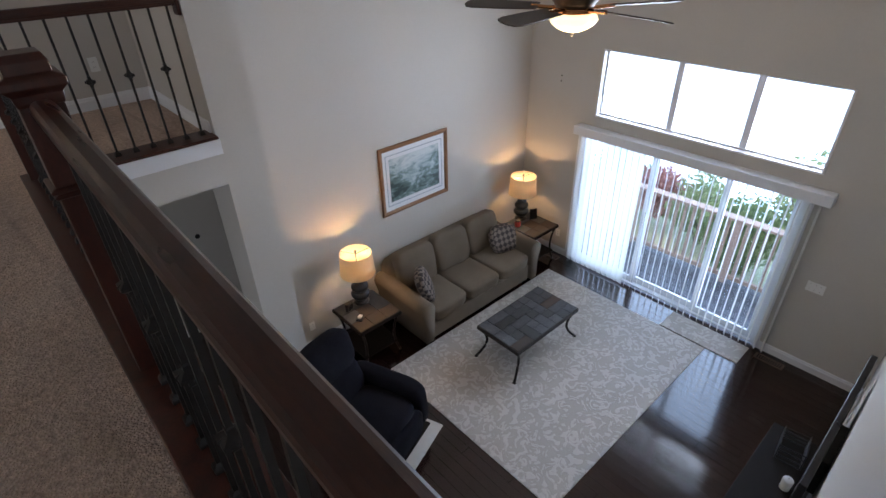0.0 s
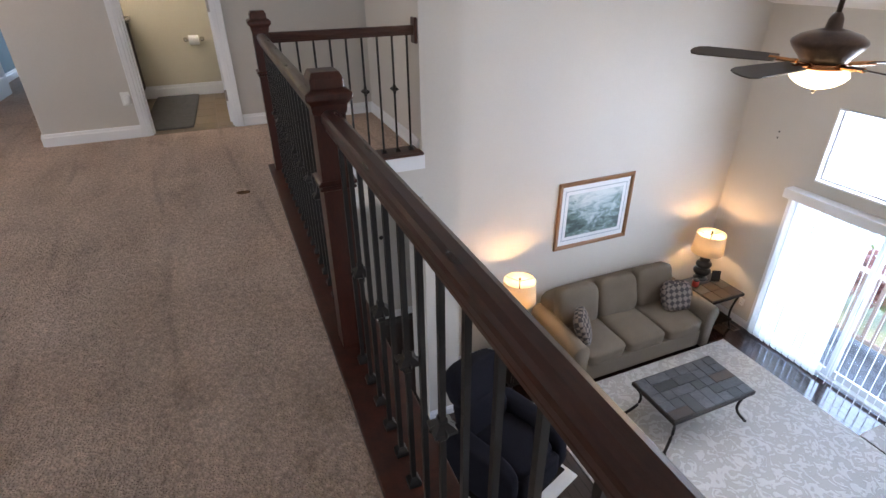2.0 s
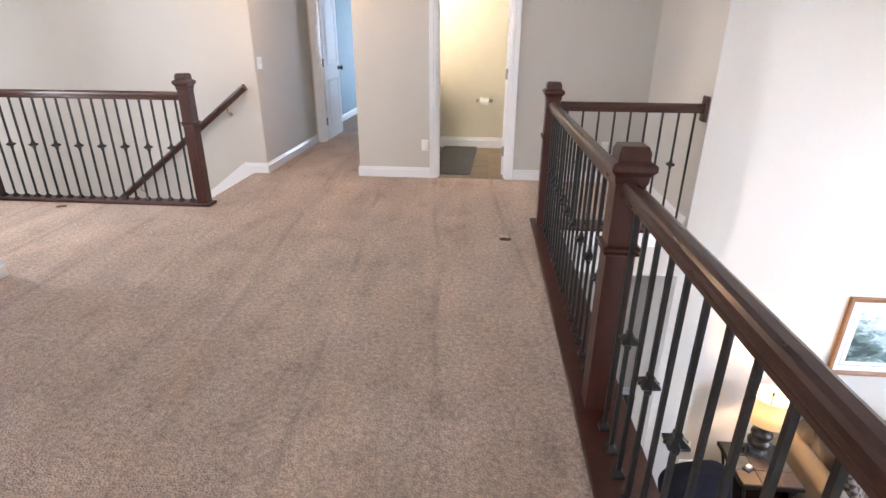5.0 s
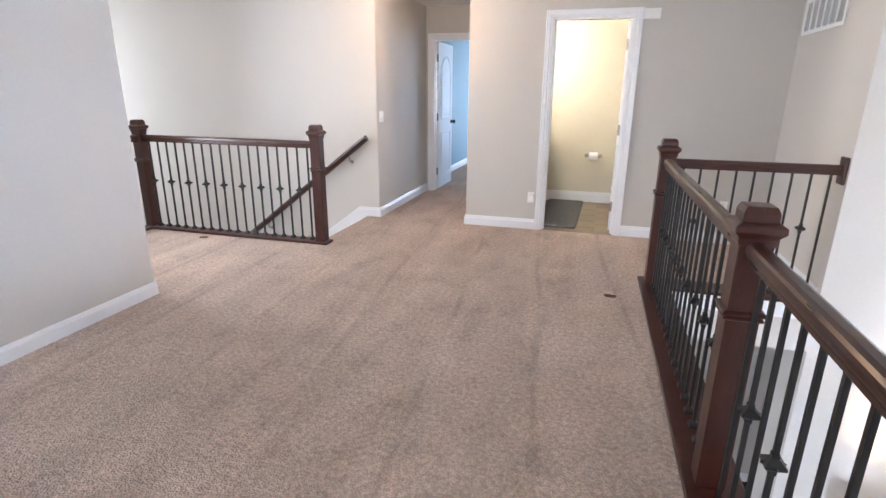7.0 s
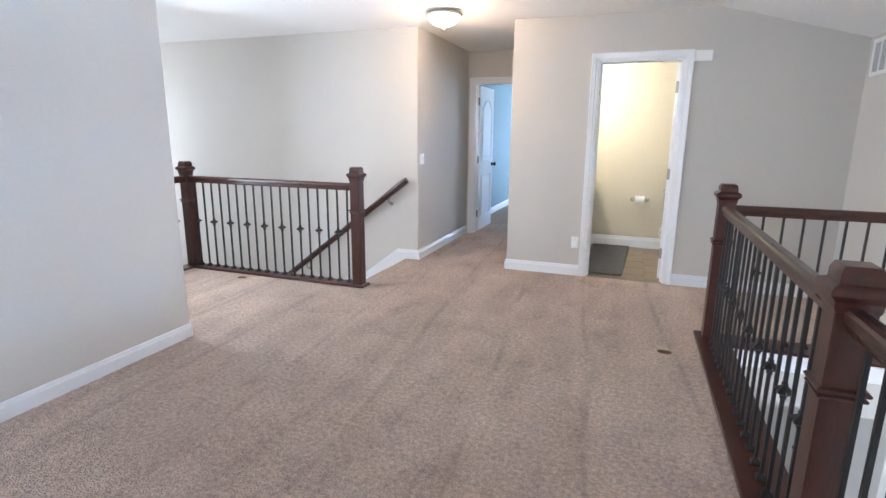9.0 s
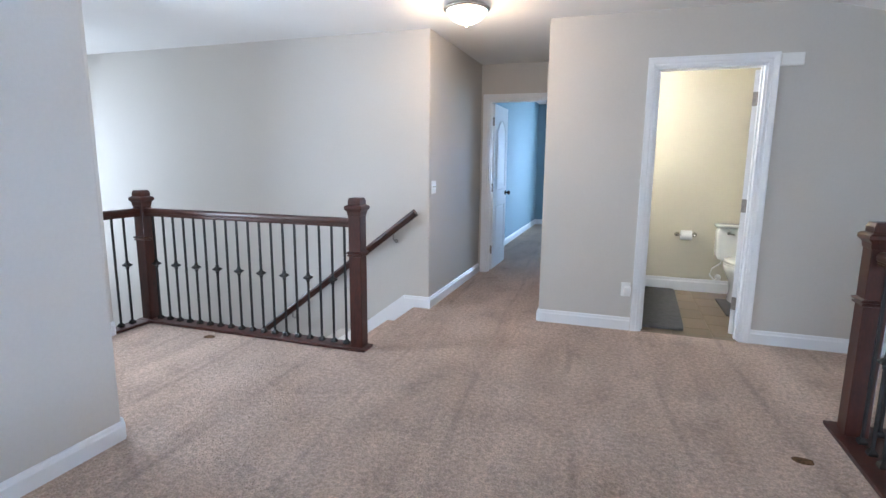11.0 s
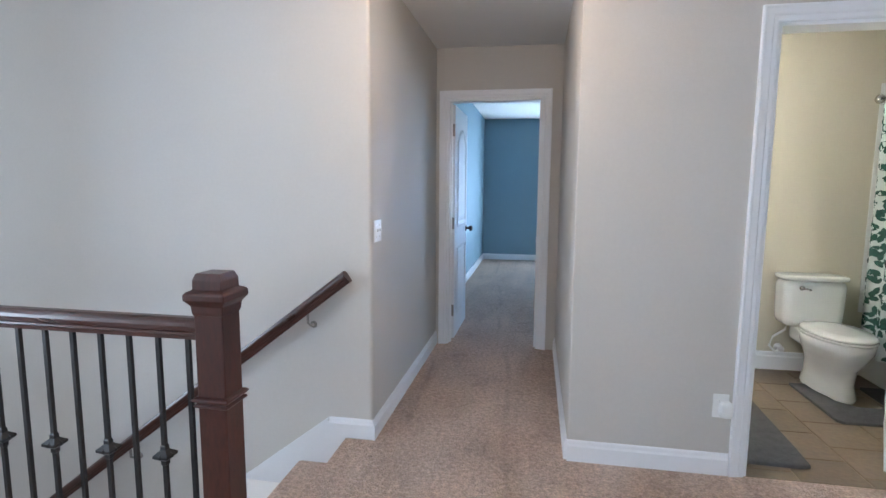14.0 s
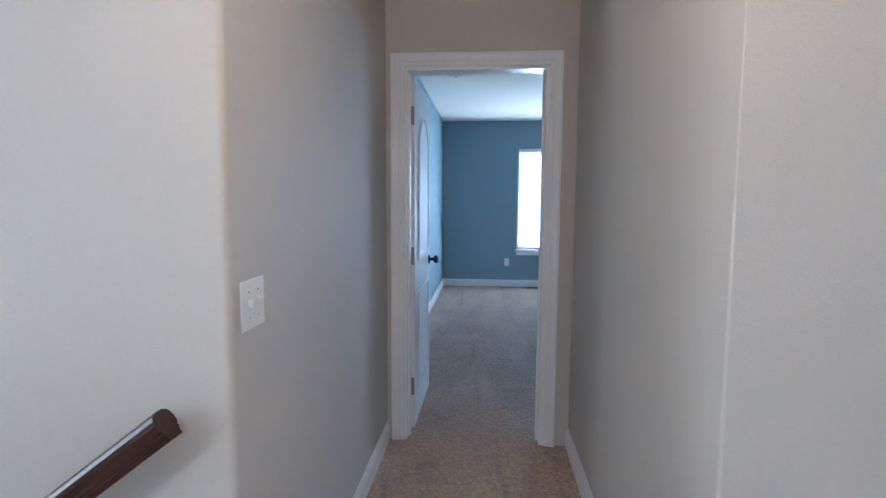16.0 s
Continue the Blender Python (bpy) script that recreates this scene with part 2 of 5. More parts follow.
M_GROUT = mat("grout", (0.32, 0.27, 0.21), 0.9, 0.1, 20)

# ---- mesh helpers ----


def box(bm, x0, x1, y0, y1, z0, z1):
    vs = [bm.verts.new((x, y, z)) for x in (x0, x1) for y in (y0, y1) for z in (z0, z1)]
    for f in ((0, 1, 3, 2), (4, 6, 7, 5), (0, 4, 5, 1), (2, 3, 7, 6), (0, 2, 6, 4), (1, 5, 7, 3)):
        bm.faces.new([vs[i] for i in f])
    return vs


def lathe(bm, prof, n=20, at=(0, 0), sx=1.0, sy=1.0, cap=True):
    """A turned shape from (radius, height) pairs, from below upward."""
    rings = []
    for r, z in prof:
        rings.append([bm.verts.new((at[0] + sx * r * math.cos(2 * math.pi * i / n), at[1] + sy * r * math.sin(2 * math.pi * i / n), z)) for i in range(n)])
    for a, c in zip(rings, rings[1:]):
        for i in range(n):
            bm.faces.new((a[i], a[(i + 1) % n], c[(i + 1) % n], c[i]))
    if cap:
        bm.faces.new(rings[0][::-1])
        bm.faces.new(rings[-1])


def loft(bm, sections, close=True):
    """Skin through sections, each a ring of the same number of points."""
    rings = [[bm.verts.new(p) for p in s] for s in sections]
    n = len(rings[0])
    for a, c in zip(rings, rings[1:]):
        for i in range(n):
            bm.faces.new((a[i], a[(i + 1) % n], c[(i + 1) % n], c[i]))
    if close:
        bm.faces.new(rings[0][::-1])
        bm.faces.new(rings[-1])


def tube(bm, pts, r, n=8):
    pts = [Vector(p) for p in pts]
    secs = []
    for i, p in enumerate(pts):
        d = (pts[min(i + 1, len(pts) - 1)] - pts[max(i - 1, 0)]).normalized()
        u = d.cross(Vector((0, 0, 1)) if abs(d.z) < 0.9 else Vector((1, 0, 0))).normalized()
        v = d.cross(u)
        secs.append([p + r * (math.cos(2 * math.pi * k / n) * u + math.sin(2 * math.pi * k / n) * v) for k in range(n)])
    loft(bm, secs)


def prism(bm, poly, axis, a0, a1):
    """A polygon pulled along an axis; poly holds the other two coordinates in order."""
    def p(q, a):
        return {"x": (a, q[0], q[1]), "y": (q[0], a, q[1]), "z": (q[0], q[1], a)}[axis]
    loft(bm, [[p(q, a0) for q in poly], [p(q, a1) for q in poly]])


def finish(bm, bevel=0.0, segs=2, smooth=False):
    bmesh.ops.recalc_face_normals(bm, faces=bm.faces)
    if bevel:
        bmesh.ops.bevel(bm, geom=bm.edges[:], offset=bevel, segments=segs, affect="EDGES", clamp_overlap=True, profile=0.5)
    for f in bm.faces:
        f.smooth = smooth
    me = bpy.data.meshes.new("mesh")
    bm.to_mesh(me)
    bm.free()
    return me


def part(name, bm, material, parent=None, label="", bevel=0.0, segs=2, smooth=False, at=None):
    me = bm if isinstance(bm, bpy.types.Mesh) else finish(bm, bevel, segs, smooth)
    if not me.materials:
        me.materials.append(material)
    ob = new(name, me)
    me.name = name
    if parent:
        ob.parent = parent
    if at:
        ob.matrix_local = at if isinstance(at, Matrix) else Matrix.Translation(at)
    if label:
        ob["label"] = label
    return ob


def thing(name, m, label, category, group="", kind=""):
    ob = new(name)
    ob.empty_display_size = 0.1
    ob.matrix_world = m
    return tagged(ob, label, category, group, kind)


def B(*boxes):
    bm = bmesh.new()
    for b in boxes:
        box(bm, *b)
    return bm


def structure(name, bm, material, label, category, parent=None, bevel=0.0):
    ob = part(name, bm, material, parent, bevel=bevel)
    return tagged(ob, label, category, kind="structure")


def wall(name, axis, p0, p1, a0, a1, z0, z1, holes=(), material=None, label="greige painted drywall wall", face2=None, bull=()):
    """A wall from p0 to p1 across and a0 to a1 along, with openings (a, b, z, z) that go right through it."""
    us = sorted({a0, a1, *[h[0] for h in holes], *[h[1] for h in holes]})
    vs = sorted({z0, z1, *[h[2] for h in holes], *[h[3] for h in holes]})

    def solid(i, j):
        if not (0 <= i < len(us) - 1 and 0 <= j < len(vs) - 1):
            return False
        u, v = (us[i] + us[i + 1]) / 2, (vs[j] + vs[j + 1]) / 2
        return not any(h[0] < u < h[1] and h[2] < v < h[3] for h in holes)

    bm = bmesh.new()
    cache = {}

    def vert(p, u, z):
        co = (u, p, z) if axis == "y" else (p, u, z)
        if co not in cache:
            cache[co] = bm.verts.new(co)
        return cache[co]

    def quad(*c):
        return bm.faces.new([vert(*q) for q in c])

    for i in range(len(us) - 1):
        for j in range(len(vs) - 1):
            if not solid(i, j):
                continue
            u0, u1, v0, v1 = us[i], us[i + 1], vs[j], vs[j + 1]
            quad((p0, u0, v0), (p0, u1, v0), (p0, u1, v1), (p0, u0, v1))
            f = quad((p1, u0, v0), (p1, u0, v1), (p1, u1, v1), (p1, u1, v0))
            f.material_index = 1 if face2 else 0
            if not solid(i - 1, j):
                quad((p0, u0, v0), (p0, u0, v1), (p1, u0, v1), (p1, u0, v0))
            if not solid(i + 1, j):
                quad((p0, u1, v0), (p1, u1, v0), (p1, u1, v1), (p0, u1, v1))
            if not solid(i, j - 1):
                quad((p0, u0, v0), (p1, u0, v0), (p1, u1, v0), (p0, u1, v0))
            if not solid(i, j + 1):
                quad((p0, u0, v1), (p0, u1, v1), (p1, u1, v1), (p1, u0, v1))
    if bull:
        # rounded drywall corners at these (x, y)
        es = [e for e in bm.edges if all(any(abs(v.co.x - q[0]) < 1e-4 and abs(v.co.y - q[1]) < 1e-4 for q in bull) for v in e.verts)]
        bmesh.ops.bevel(bm, geom=es, offset=0.016, segments=5, affect="EDGES", profile=0.5)
    me = finish(bm)
    me.materials.append(material or M_WALL)
    if face2:
        me.materials.append(face2)
    ob = part(name, me, None)
    return tagged(ob, label, "wall", kind="structure")


def baseboard(name, axis, p, side, a0, a1, z=0.0, h=0.10, label="white painted wooden baseboard"):
    """Moulded board on a wall face at p; side is the way it stands out."""
    prof = [(0, 0), (0.016, 0), (0.016, h * 0.72), (0.010, h * 0.80), (0.009, h * 0.94), (0.005, h), (0, h)]
    bm = bmesh.new()
    poly = [(p + side * q[0], z + q[1]) for q in prof]
    if axis == "x":      # wall of constant x, board runs along y
        loft(bm, [[(q[0], a, q[1]) for q in poly] for a in (a0, a1)])
    else:
        loft(bm, [[(a, q[0], q[1]) for q in poly] for a in (a0, a1)])
    return structure(name, bm, M_TRIM, label, "baseboard")

# ---- structure: loft, hall, stairs ----
floor_bm = B((-2.88, 0.655, -4.0, 2.86, -0.30, 0), (-4.2, 0.655, 2.86, 3.98, -0.30, 0), (-4.32, 0.655, 3.98, 4.05, -0.30, 0), (-4.32, NX, 4.05, 4.41, -0.30, 0),
             (STX, NX, 4.41, 5.48, -0.30, 0), (-2.2, -1.2, 5.48, 7.355, -0.30, 0), (-2.33, 1.6, 7.355, 12.5, -0.30, 0))
structure("floor_upper", floor_bm, M_CARPET, "beige cut-pile carpet with vacuum tracks", "floor")

wall("wall_bath_front", "y", 5.48, 5.60, -1.2, 1.80, -0.3, 2.6, [(-0.398, 0.318, -0.3, 2.03)], face2=M_BATH, bull=((-1.2, 5.48),))
wall("wall_stairs", "y", 5.50, 5.62, -7.0, -2.2, ZF, 2.6, bull=((-2.2, 5.50),))
wall("wall_hall_left", "x", -2.32, -2.2, 5.62, 7.235, -0.3, 2.6)
wall("wall_hall_right", "x", -1.2, -1.08, 5.60, 7.235, -0.3, 2.6, face2=M_BATH)
wall("wall_hall_end", "y", 7.235, 7.355, -2.45, 1.72, -0.3, 2.6, [(-2.105, -1.345, -0.3, 2.03)], face2=M_BLUE)
wall("wall_loft_west", "x", -3.0, -2.797, -4.0, 2.88, -0.3, 2.6, bull=((-2.797, 2.88),))
wall("wall_alcove_south", "y", 2.76, 2.88, -4.32, -3.0, -0.3, 2.6)
wall("wall_alcove_west", "x", -4.32, -4.2, 2.88, 3.98, ZF, 2.6, [(2.99, 3.67, 0.62, 2.0)])
# the opening here is added for the loft's fill light
wall("wall_loft_south", "y", -4.12, -4.0, -3.0, 0.655, -0.3, 2.6, [(-2.75, 0.35, 0.65, 2.33)])
wall("wall_loft_east", "x", 0.53, 0.655, -4.0, 0.15, -0.3, 2.6)
wall("wall_nook_side", "x", NX, 1.96, 4.04, 5.48, -0.33, 2.6)
wall("wall_lower_pier", "x", NX, 1.96, 4.04, 4.47, ZF, -0.33)
wall("wall_lower_pier_back", "x", 1.85, 1.96, 4.47, PY + 0.12, ZF, -0.33)
# entry hall below the stairs
wall("wall_entry_west", "x", -7.12, -7.0, 3.86, 5.62, ZF, 2.6, [(4.17, 5.27, 0.3, 2.2)])
wall("wall_entry_south", "y", 3.86, 3.98, -7.0, -4.32, ZF, 2.6)
structure("floor_entry", B((-7.0, -4.2, 3.98, 5.5, ZF - 0.2, ZF)), M_PLANK, "dark stained hardwood entry floor", "floor")
# bedroom
wall("wall_bedroom_left", "x", -2.45, -2.33, 7.355, 12.5, -0.3, 2.7, material=M_BLUE, label="blue painted drywall wall")
wall("wall_bedroom_back", "y", 12.5, 12.64, -2.45, 1.72, -0.3, 2.7, [(-1.19, -0.22, 0.58, 2.12)], M_BLUE, "blue painted drywall wall")
wall("wall_bedroom_right", "x", 1.6, 1.72, 7.355, 12.5, -0.3, 2.7, material=M_BLUE, label="blue painted drywall wall")
structure("ceiling_bedroom", B((-2.45, 1.72, 7.355, 12.64, 2.53, 2.6)), M_CEIL, "white textured bedroom ceiling", "ceiling")
# bathroom
wall("wall_bath_back", "y", 7.10, 7.22, -1.08, 1.80, -0.3, 2.6, material=M_BATH, label="tan painted bathroom wall")
wall("wall_bath_right", "x", 1.68, 1.80, 5.60, 7.10, -0.3, 2.6, material=M_BATH, label="tan painted bathroom wall")
structure("ceiling_bath", B((-1.08, 1.68, 5.60, 7.10, 2.40, 2.5)), M_CEIL, "white bathroom ceiling", "ceiling")
bath_floor = structure("floor_bath", B((-1.08, 1.68, 5.48, 7.10, -0.30, -0.006)), M_GROUT, "brown ceramic tile bathroom floor", "floor")

# ceilings: flat over the loft, falling towards the window wall over the living room
structure("ceiling_loft", B((-7.0, 0.55, -4.0, 5.5, CEIL, 2.6), (-2.2, -1.2, 5.5, 7.235, CEIL, 2.6)), M_CEIL, "flat white textured ceiling", "ceiling")
bm = bmesh.new()
prism(bm, [(0.55, CEIL), (WX + 0.12, CEIL - 0.278 * (WX - 0.43)), (WX + 0.12, CEIL - 0.278 * (WX - 0.43) + 0.15), (0.55, 2.6)], "y", 0.05, 5.48)
structure("ceiling_vault", bm, M_CEIL, "sloping white textured vaulted ceiling", "ceiling")

# ---- structure: living room ----
LRX = -3.0
plank_floor = structure("floor_living", B((LRX, WX, 0.15, 7.0, ZF - 0.25, ZF - 0.008)), M_PLANK, "dark glossy hardwood plank floor", "floor")
wall("wall_picture", "y", PY, PY + 0.12, 1.96, WX, ZF, 2.1)
wall("wall_window", "x", WX, WX + 0.14, 0.03, PY + 0.12, ZF, 1.2,
     [(1.183, 3.665, -0.80, -0.005), (1.22, 3.80, ZF, -0.93)])
wall("wall_television", "y", 0.03, 0.15, 0.655, WX, ZF, 2.6)
wall("wall_below_loft_south", "y", 0.03, 0.15, LRX, 0.655, ZF, -0.3)
# unseen opening, added for the lower hall's fill light
wall("wall_under_loft_west", "x", LRX - 0.12, LRX, 0.03, 7.0, ZF, -0.3, [(1.1, 3.3, ZF + 1.05, ZF + 2.15)])
wall("wall_lower_hall_back", "y", 5.95, 6.07, LRX, 3.0, ZF, -0.3)
wall("wall_lower_hall_end", "x", 3.0, 3.12, PY + 0.12, 5.95, ZF, -0.3)
structure("ceiling_under_loft", B((LRX, 0.655, 0.15, 4.05, -0.36, -0.30), (LRX, NX, 4.05, 5.95, -0.36, -0.30), (NX, 3.0, 4.87, 5.95, -0.36, -0.30)), M_CEIL, "white ceiling below the loft", "ceiling")
# edge of the loft floor
structure("trim_loft_edge", B((0.655, 0.675, 0.15, 4.04, -0.36, -0.02), (0.675, NX, 4.022, 4.05, -0.36, -0.005)), M_WALL, "greige painted drywall edge of the loft floor", "trim")
structure("trim_fascia_far", B((0.68, NX + 0.012, 4.005, 4.021, -0.115, -0.004)), M_TRIM, "white fascia board below the loft railing", "trim")

# planks
plank_me = finish(B((0, 0.0945, 0, 1.35, 0, 0.008)), 0.0014, 1)
plank_me.materials.append(M_PLANK)
for j in range(56):
    x = 0.66 + 0.096 * j
    y = 0.15 - random.uniform(0.0, 1.2)
    while y < PY - 0.01:
        y0, y1 = max(y, 0.152), min(y + 1.35, PY - 0.002)
        if y1 - y0 > 0.05:
            p = part("plank", plank_me, None, plank_floor, at=(x, y0, ZF - 0.008))
            p.scale.y = (y1 - y0) / 1.35
        y += 1.352

# bathroom tiles
bm = B((0, 0.296, 0, 0.296, -0.006, 0.0))
tile_me = finish(bm, 0.002, 1)
tile_me.materials.append(M_TILE)
for i in range(9):
    for j in range(-1, 5):
        y0 = 5.565 + 0.302 * j + (0.151 if i % 2 else 0)
        lo, hi = max(y0, 5.482), min(y0 + 0.296, 7.098)
        if hi - lo > 0.03:
            p = part("tile", tile_me, None, bath_floor, at=(-1.05 + 0.302 * i, lo, 0.001))
            p.scale.y = (hi - lo) / 0.296

# baseboards
for nm, ax, p, s, a0, a1, z in [
        ("baseboard_1", "y", 5.48, -1, -1.2, -0.468, 0), ("baseboard_2", "y", 5.48, -1, 0.388, NX, 0), ("baseboard_3", "x", -2.2, 1, 5.48, 7.235, 0),
        ("baseboard_4", "x", -1.2, -1, 5.48, 7.235, 0), ("baseboard_5", "x", -2.797, 1, -4.0, 2.88, 0), ("baseboard_6", "y", 2.88, 1, -4.2, -2.797, 0),
        ("baseboard_7", "x", -4.2, 1, 2.88, 3.98, 0), ("baseboard_8", "x", NX, -1, 4.1, 5.48, 0), ("baseboard_9", "y", 12.5, -1, -2.33, 1.6, 0),
        ("baseboard_10", "x", -2.33, 1, 7.36, 12.5, 0), ("baseboard_11", "y", 7.1, -1, -1.08, 1.68, 0), ("baseboard_12", "y", PY, -1, 1.96, WX, ZF),
        ("baseboard_13", "x", WX, -1, 0.15, 1.19, ZF), ("baseboard_14", "x", WX, -1, 3.83, PY, ZF), ("baseboard_15", "y", 0.15, 1, 1.0, WX, ZF),
        ("baseboard_16", "y", 4.04, -1, NX, 1.96, ZF), ("baseboard_17", "y", 5.95, -1, LRX, 3.0, ZF)]:
    baseboard(nm, ax, p, s, a0, a1, z, 0.135 if nm == "baseboard_11" else 0.092 if nm == "baseboard_5" else 0.105)
baseboard("baseboard_18", "y", 5.50, -1, -2.44, -2.2, 0, 0.105)
# sloping skirt board beside the stairs
bm = bmesh.new()
prism(bm, [(STX, -0.32), (STX, 0.0), (-2.44, 0.0), (-2.44, 0.104), (-6.2, 0.104 - 0.76 * 3.76), (-6.2, -0.32 - 0.76 * 3.81)], "y", 5.484, 5.50)
prism(bm, [(-2.44, 0.082), (-2.44, 0.108), (-6.2, 0.108 - 0.76 * 3.76), (-6.2, 0.082 - 0.76 * 3.76)], "y", 5.476, 5.484)
structure("trim_stair_skirt", bm, M_TRIM, "white sloping skirt board beside the carpeted stairs", "trim")

# stairs
stairs = thing("staircase", pose(STX, 4.9, 0), "beige carpeted staircase going down beside the wall", "stairs", kind="structure")
step_me = B((-0.27, 0.0, -0.56, 0.58, -0.19, 0.0))
step_me = finish(step_me, 0.018, 2)
step_me.materials.append(M_CARPET)
for i in range(1, 15):
    part("step", step_me, None, stairs, at=(-0.243 * (i - 1), 0, 0.04 - 0.185 * i))
structure("trim_stairwell_edge", B((-4.32, STX, 4.41, 4.43, -0.32, -0.02), (-4.34, -4.32, 3.98, 4.43, -0.32, -0.02)), M_WALL, "painted drywall edge of the stairwell", "trim")


# ---- doors ----
def casing(name, axis, p, side, a0, a1, z1, label="white moulded door casing"):
    """Mitred casing round an opening a0..a1 up to z1 on the wall face at p, standing out to side."""
    prof = [(0.0, 0.0), (0.0, 0.010), (0.008, 0.013), (0.022, 0.012), (0.028, 0.017), (0.052, 0.019), (0.060, 0.022), (0.067, 0.020), (0.067, 0.0)]
    bm = bmesh.new()

    def ring(corner):
        return [bm.verts.new(corner(w, d)) for w, d in prof]

    def pt(a, d, z):
        return (a, p + side * d, z) if axis == "y" else (p + side * d, a, z)

    rings = [ring(lambda w, d: pt(a0 - w, d, 0.0)), ring(lambda w, d: pt(a0 - w, d, z1 + w)), ring(lambda w, d: pt(a1 + w, d, z1 + w)), ring(lambda w, d: pt(a1 + w, d, 0.0))]
    for a, c in zip(rings, rings[1:]):
        for i in range(len(prof) - 1):
            bm.faces.new((a[i], a[i + 1], c[i + 1], c[i]))
    for r in (rings[0], rings[-1]):
        bm.faces.new(r)
    return structure(name, bm, M_TRIM, label, "trim")


def jamb(name, axis, p0, p1, a0, a1, z1):
    def b(u0, u1, q0, q1, v0, v1):
        return (u0, u1, q0, q1, v0, v1) if axis == "y" else (q0, q1, u0, u1, v0, v1)
    bm = B(b(a0, a0 + 0.016, p0 + 0.002, p1 - 0.002, 0, z1), b(a1 - 0.016, a1, p0 + 0.002, p1 - 0.002, 0, z1), b(a0 + 0.016, a1 - 0.016, p0 + 0.002, p1 - 0.002, z1 - 0.016, z1),
           b(a0 + 0.016, a0 + 0.028, p0 + 0.05, p0 + 0.08, 0, z1 - 0.016), b(a1 - 0.028, a1 - 0.016, p0 + 0.05, p0 + 0.08, 0, z1 - 0.016))
    return structure(name, bm, M_TRIM, "white painted door jamb with stop", "trim")


M_HINGE = mat("aged_nickel_hinge", (0.30, 0.28, 0.26), 0.4, 0.15, 30, metal=0.9)


def panel_door(name, m, w, label, knob=True, hinge_side=1):
    """A two-panel moulded door; hinge at x = 0, leaf along +x, thickness along y."""
    d = thing(name, m, label, "door", kind="structure")
    h, t = 2.005, 0.035
    bm = B((0, w, 0, t, 0.012, h))
    part("leaf", bm, M_DOOR, d, bevel=0.002, segs=1)
    for side in (0, 1):
        y = -0.003 if side == 0 else t + 0.003
        out = -1 if side == 0 else 1

        def frame_loop(pts, label_name):
            bm2 = bmesh.new()
            cx = sum(q[0] for q in pts) / len(pts)
            cz = sum(q[1] for q in pts) / len(pts)
            secs = []
            for k, dep in ((1.0, 0.0), (0.97, 0.008), (0.90, 0.006), (0.86, -0.001)):
                secs.append([(cx + (q[0] - cx) * k, y + out * dep, cz + (q[1] - cz) * (1 - (1 - k) * 0.5)) for q in pts])
            secs.append([(cx + (q[0] - cx) * 0.74, y + out * 0.004, cz + (q[1] - cz) * 0.87) for q in pts])
            loft(bm2, secs)
            part(label_name, bm2, M_DOOR, d)
        x0, x1 = 0.11, w - 0.11
        frame_loop([(x0, 0.20), (x1, 0.20), (x1, 0.80), (x0, 0.80)], "lower_panel")
        arch = [(x0, 0.98), (x1, 0.98)] + [(x1 - (x1 - x0) * k / 10, 1.70 + 0.14 * math.sin(math.pi * k / 10)) for k in range(11)]
        frame_loop(arch, "upper_panel")
        if knob:
            bm2 = bmesh.new()
            lathe(bm2, [(0.032, 0.0), (0.032, 0.006), (0.012, 0.010), (0.011, 0.03), (0.024, 0.038), (0.029, 0.052), (0.024, 0.064), (0.008, 0.068)], 16)
            part("knob", bm2, M_IRON, d, "dark bronze door knob", smooth=True, at=pose(w - 0.065, y, 0.93, 90 if side == 0 else -90))
    yb = t + 0.002 if hinge_side > 0 else -0.002
    hb = B((-0.004, 0.0, 0.003, t - 0.002, -0.05, 0.05))
    tube(hb, [(-0.007, yb, -0.048), (-0.007, yb, 0.048)], 0.007, 8)
    hinge_me = finish(hb)
    hinge_me.materials.append(M_HINGE)
    for z in (0.26, 1.02, 1.80):
        part("hinge", hinge_me, None, d, "metal butt hinge", at=(0, 0, z))
    return d


casing("trim_casing_bath", "y", 5.48, -1, -0.398, 0.318, 2.03)
jamb("trim_jamb_bath", "y", 5.48, 5.60, -0.398, 0.318, 2.03)
casing("trim_casing_hall", "y", 7.235, -1, -2.105, -1.345, 2.03)
jamb("trim_jamb_hall", "y", 7.235, 7.355, -2.105, -1.345, 2.03)
panel_door("door_1", pose(-2.062, 7.362, 0, 0, 0, 89.5), 0.705, "white two-panel arched door standing open into the blue bedroom")
panel_door("door_2", pose(0.300, 5.612, 0, 0, 0, 60), 0.655, "white panelled door standing open into the bathroom", hinge_side=-1)


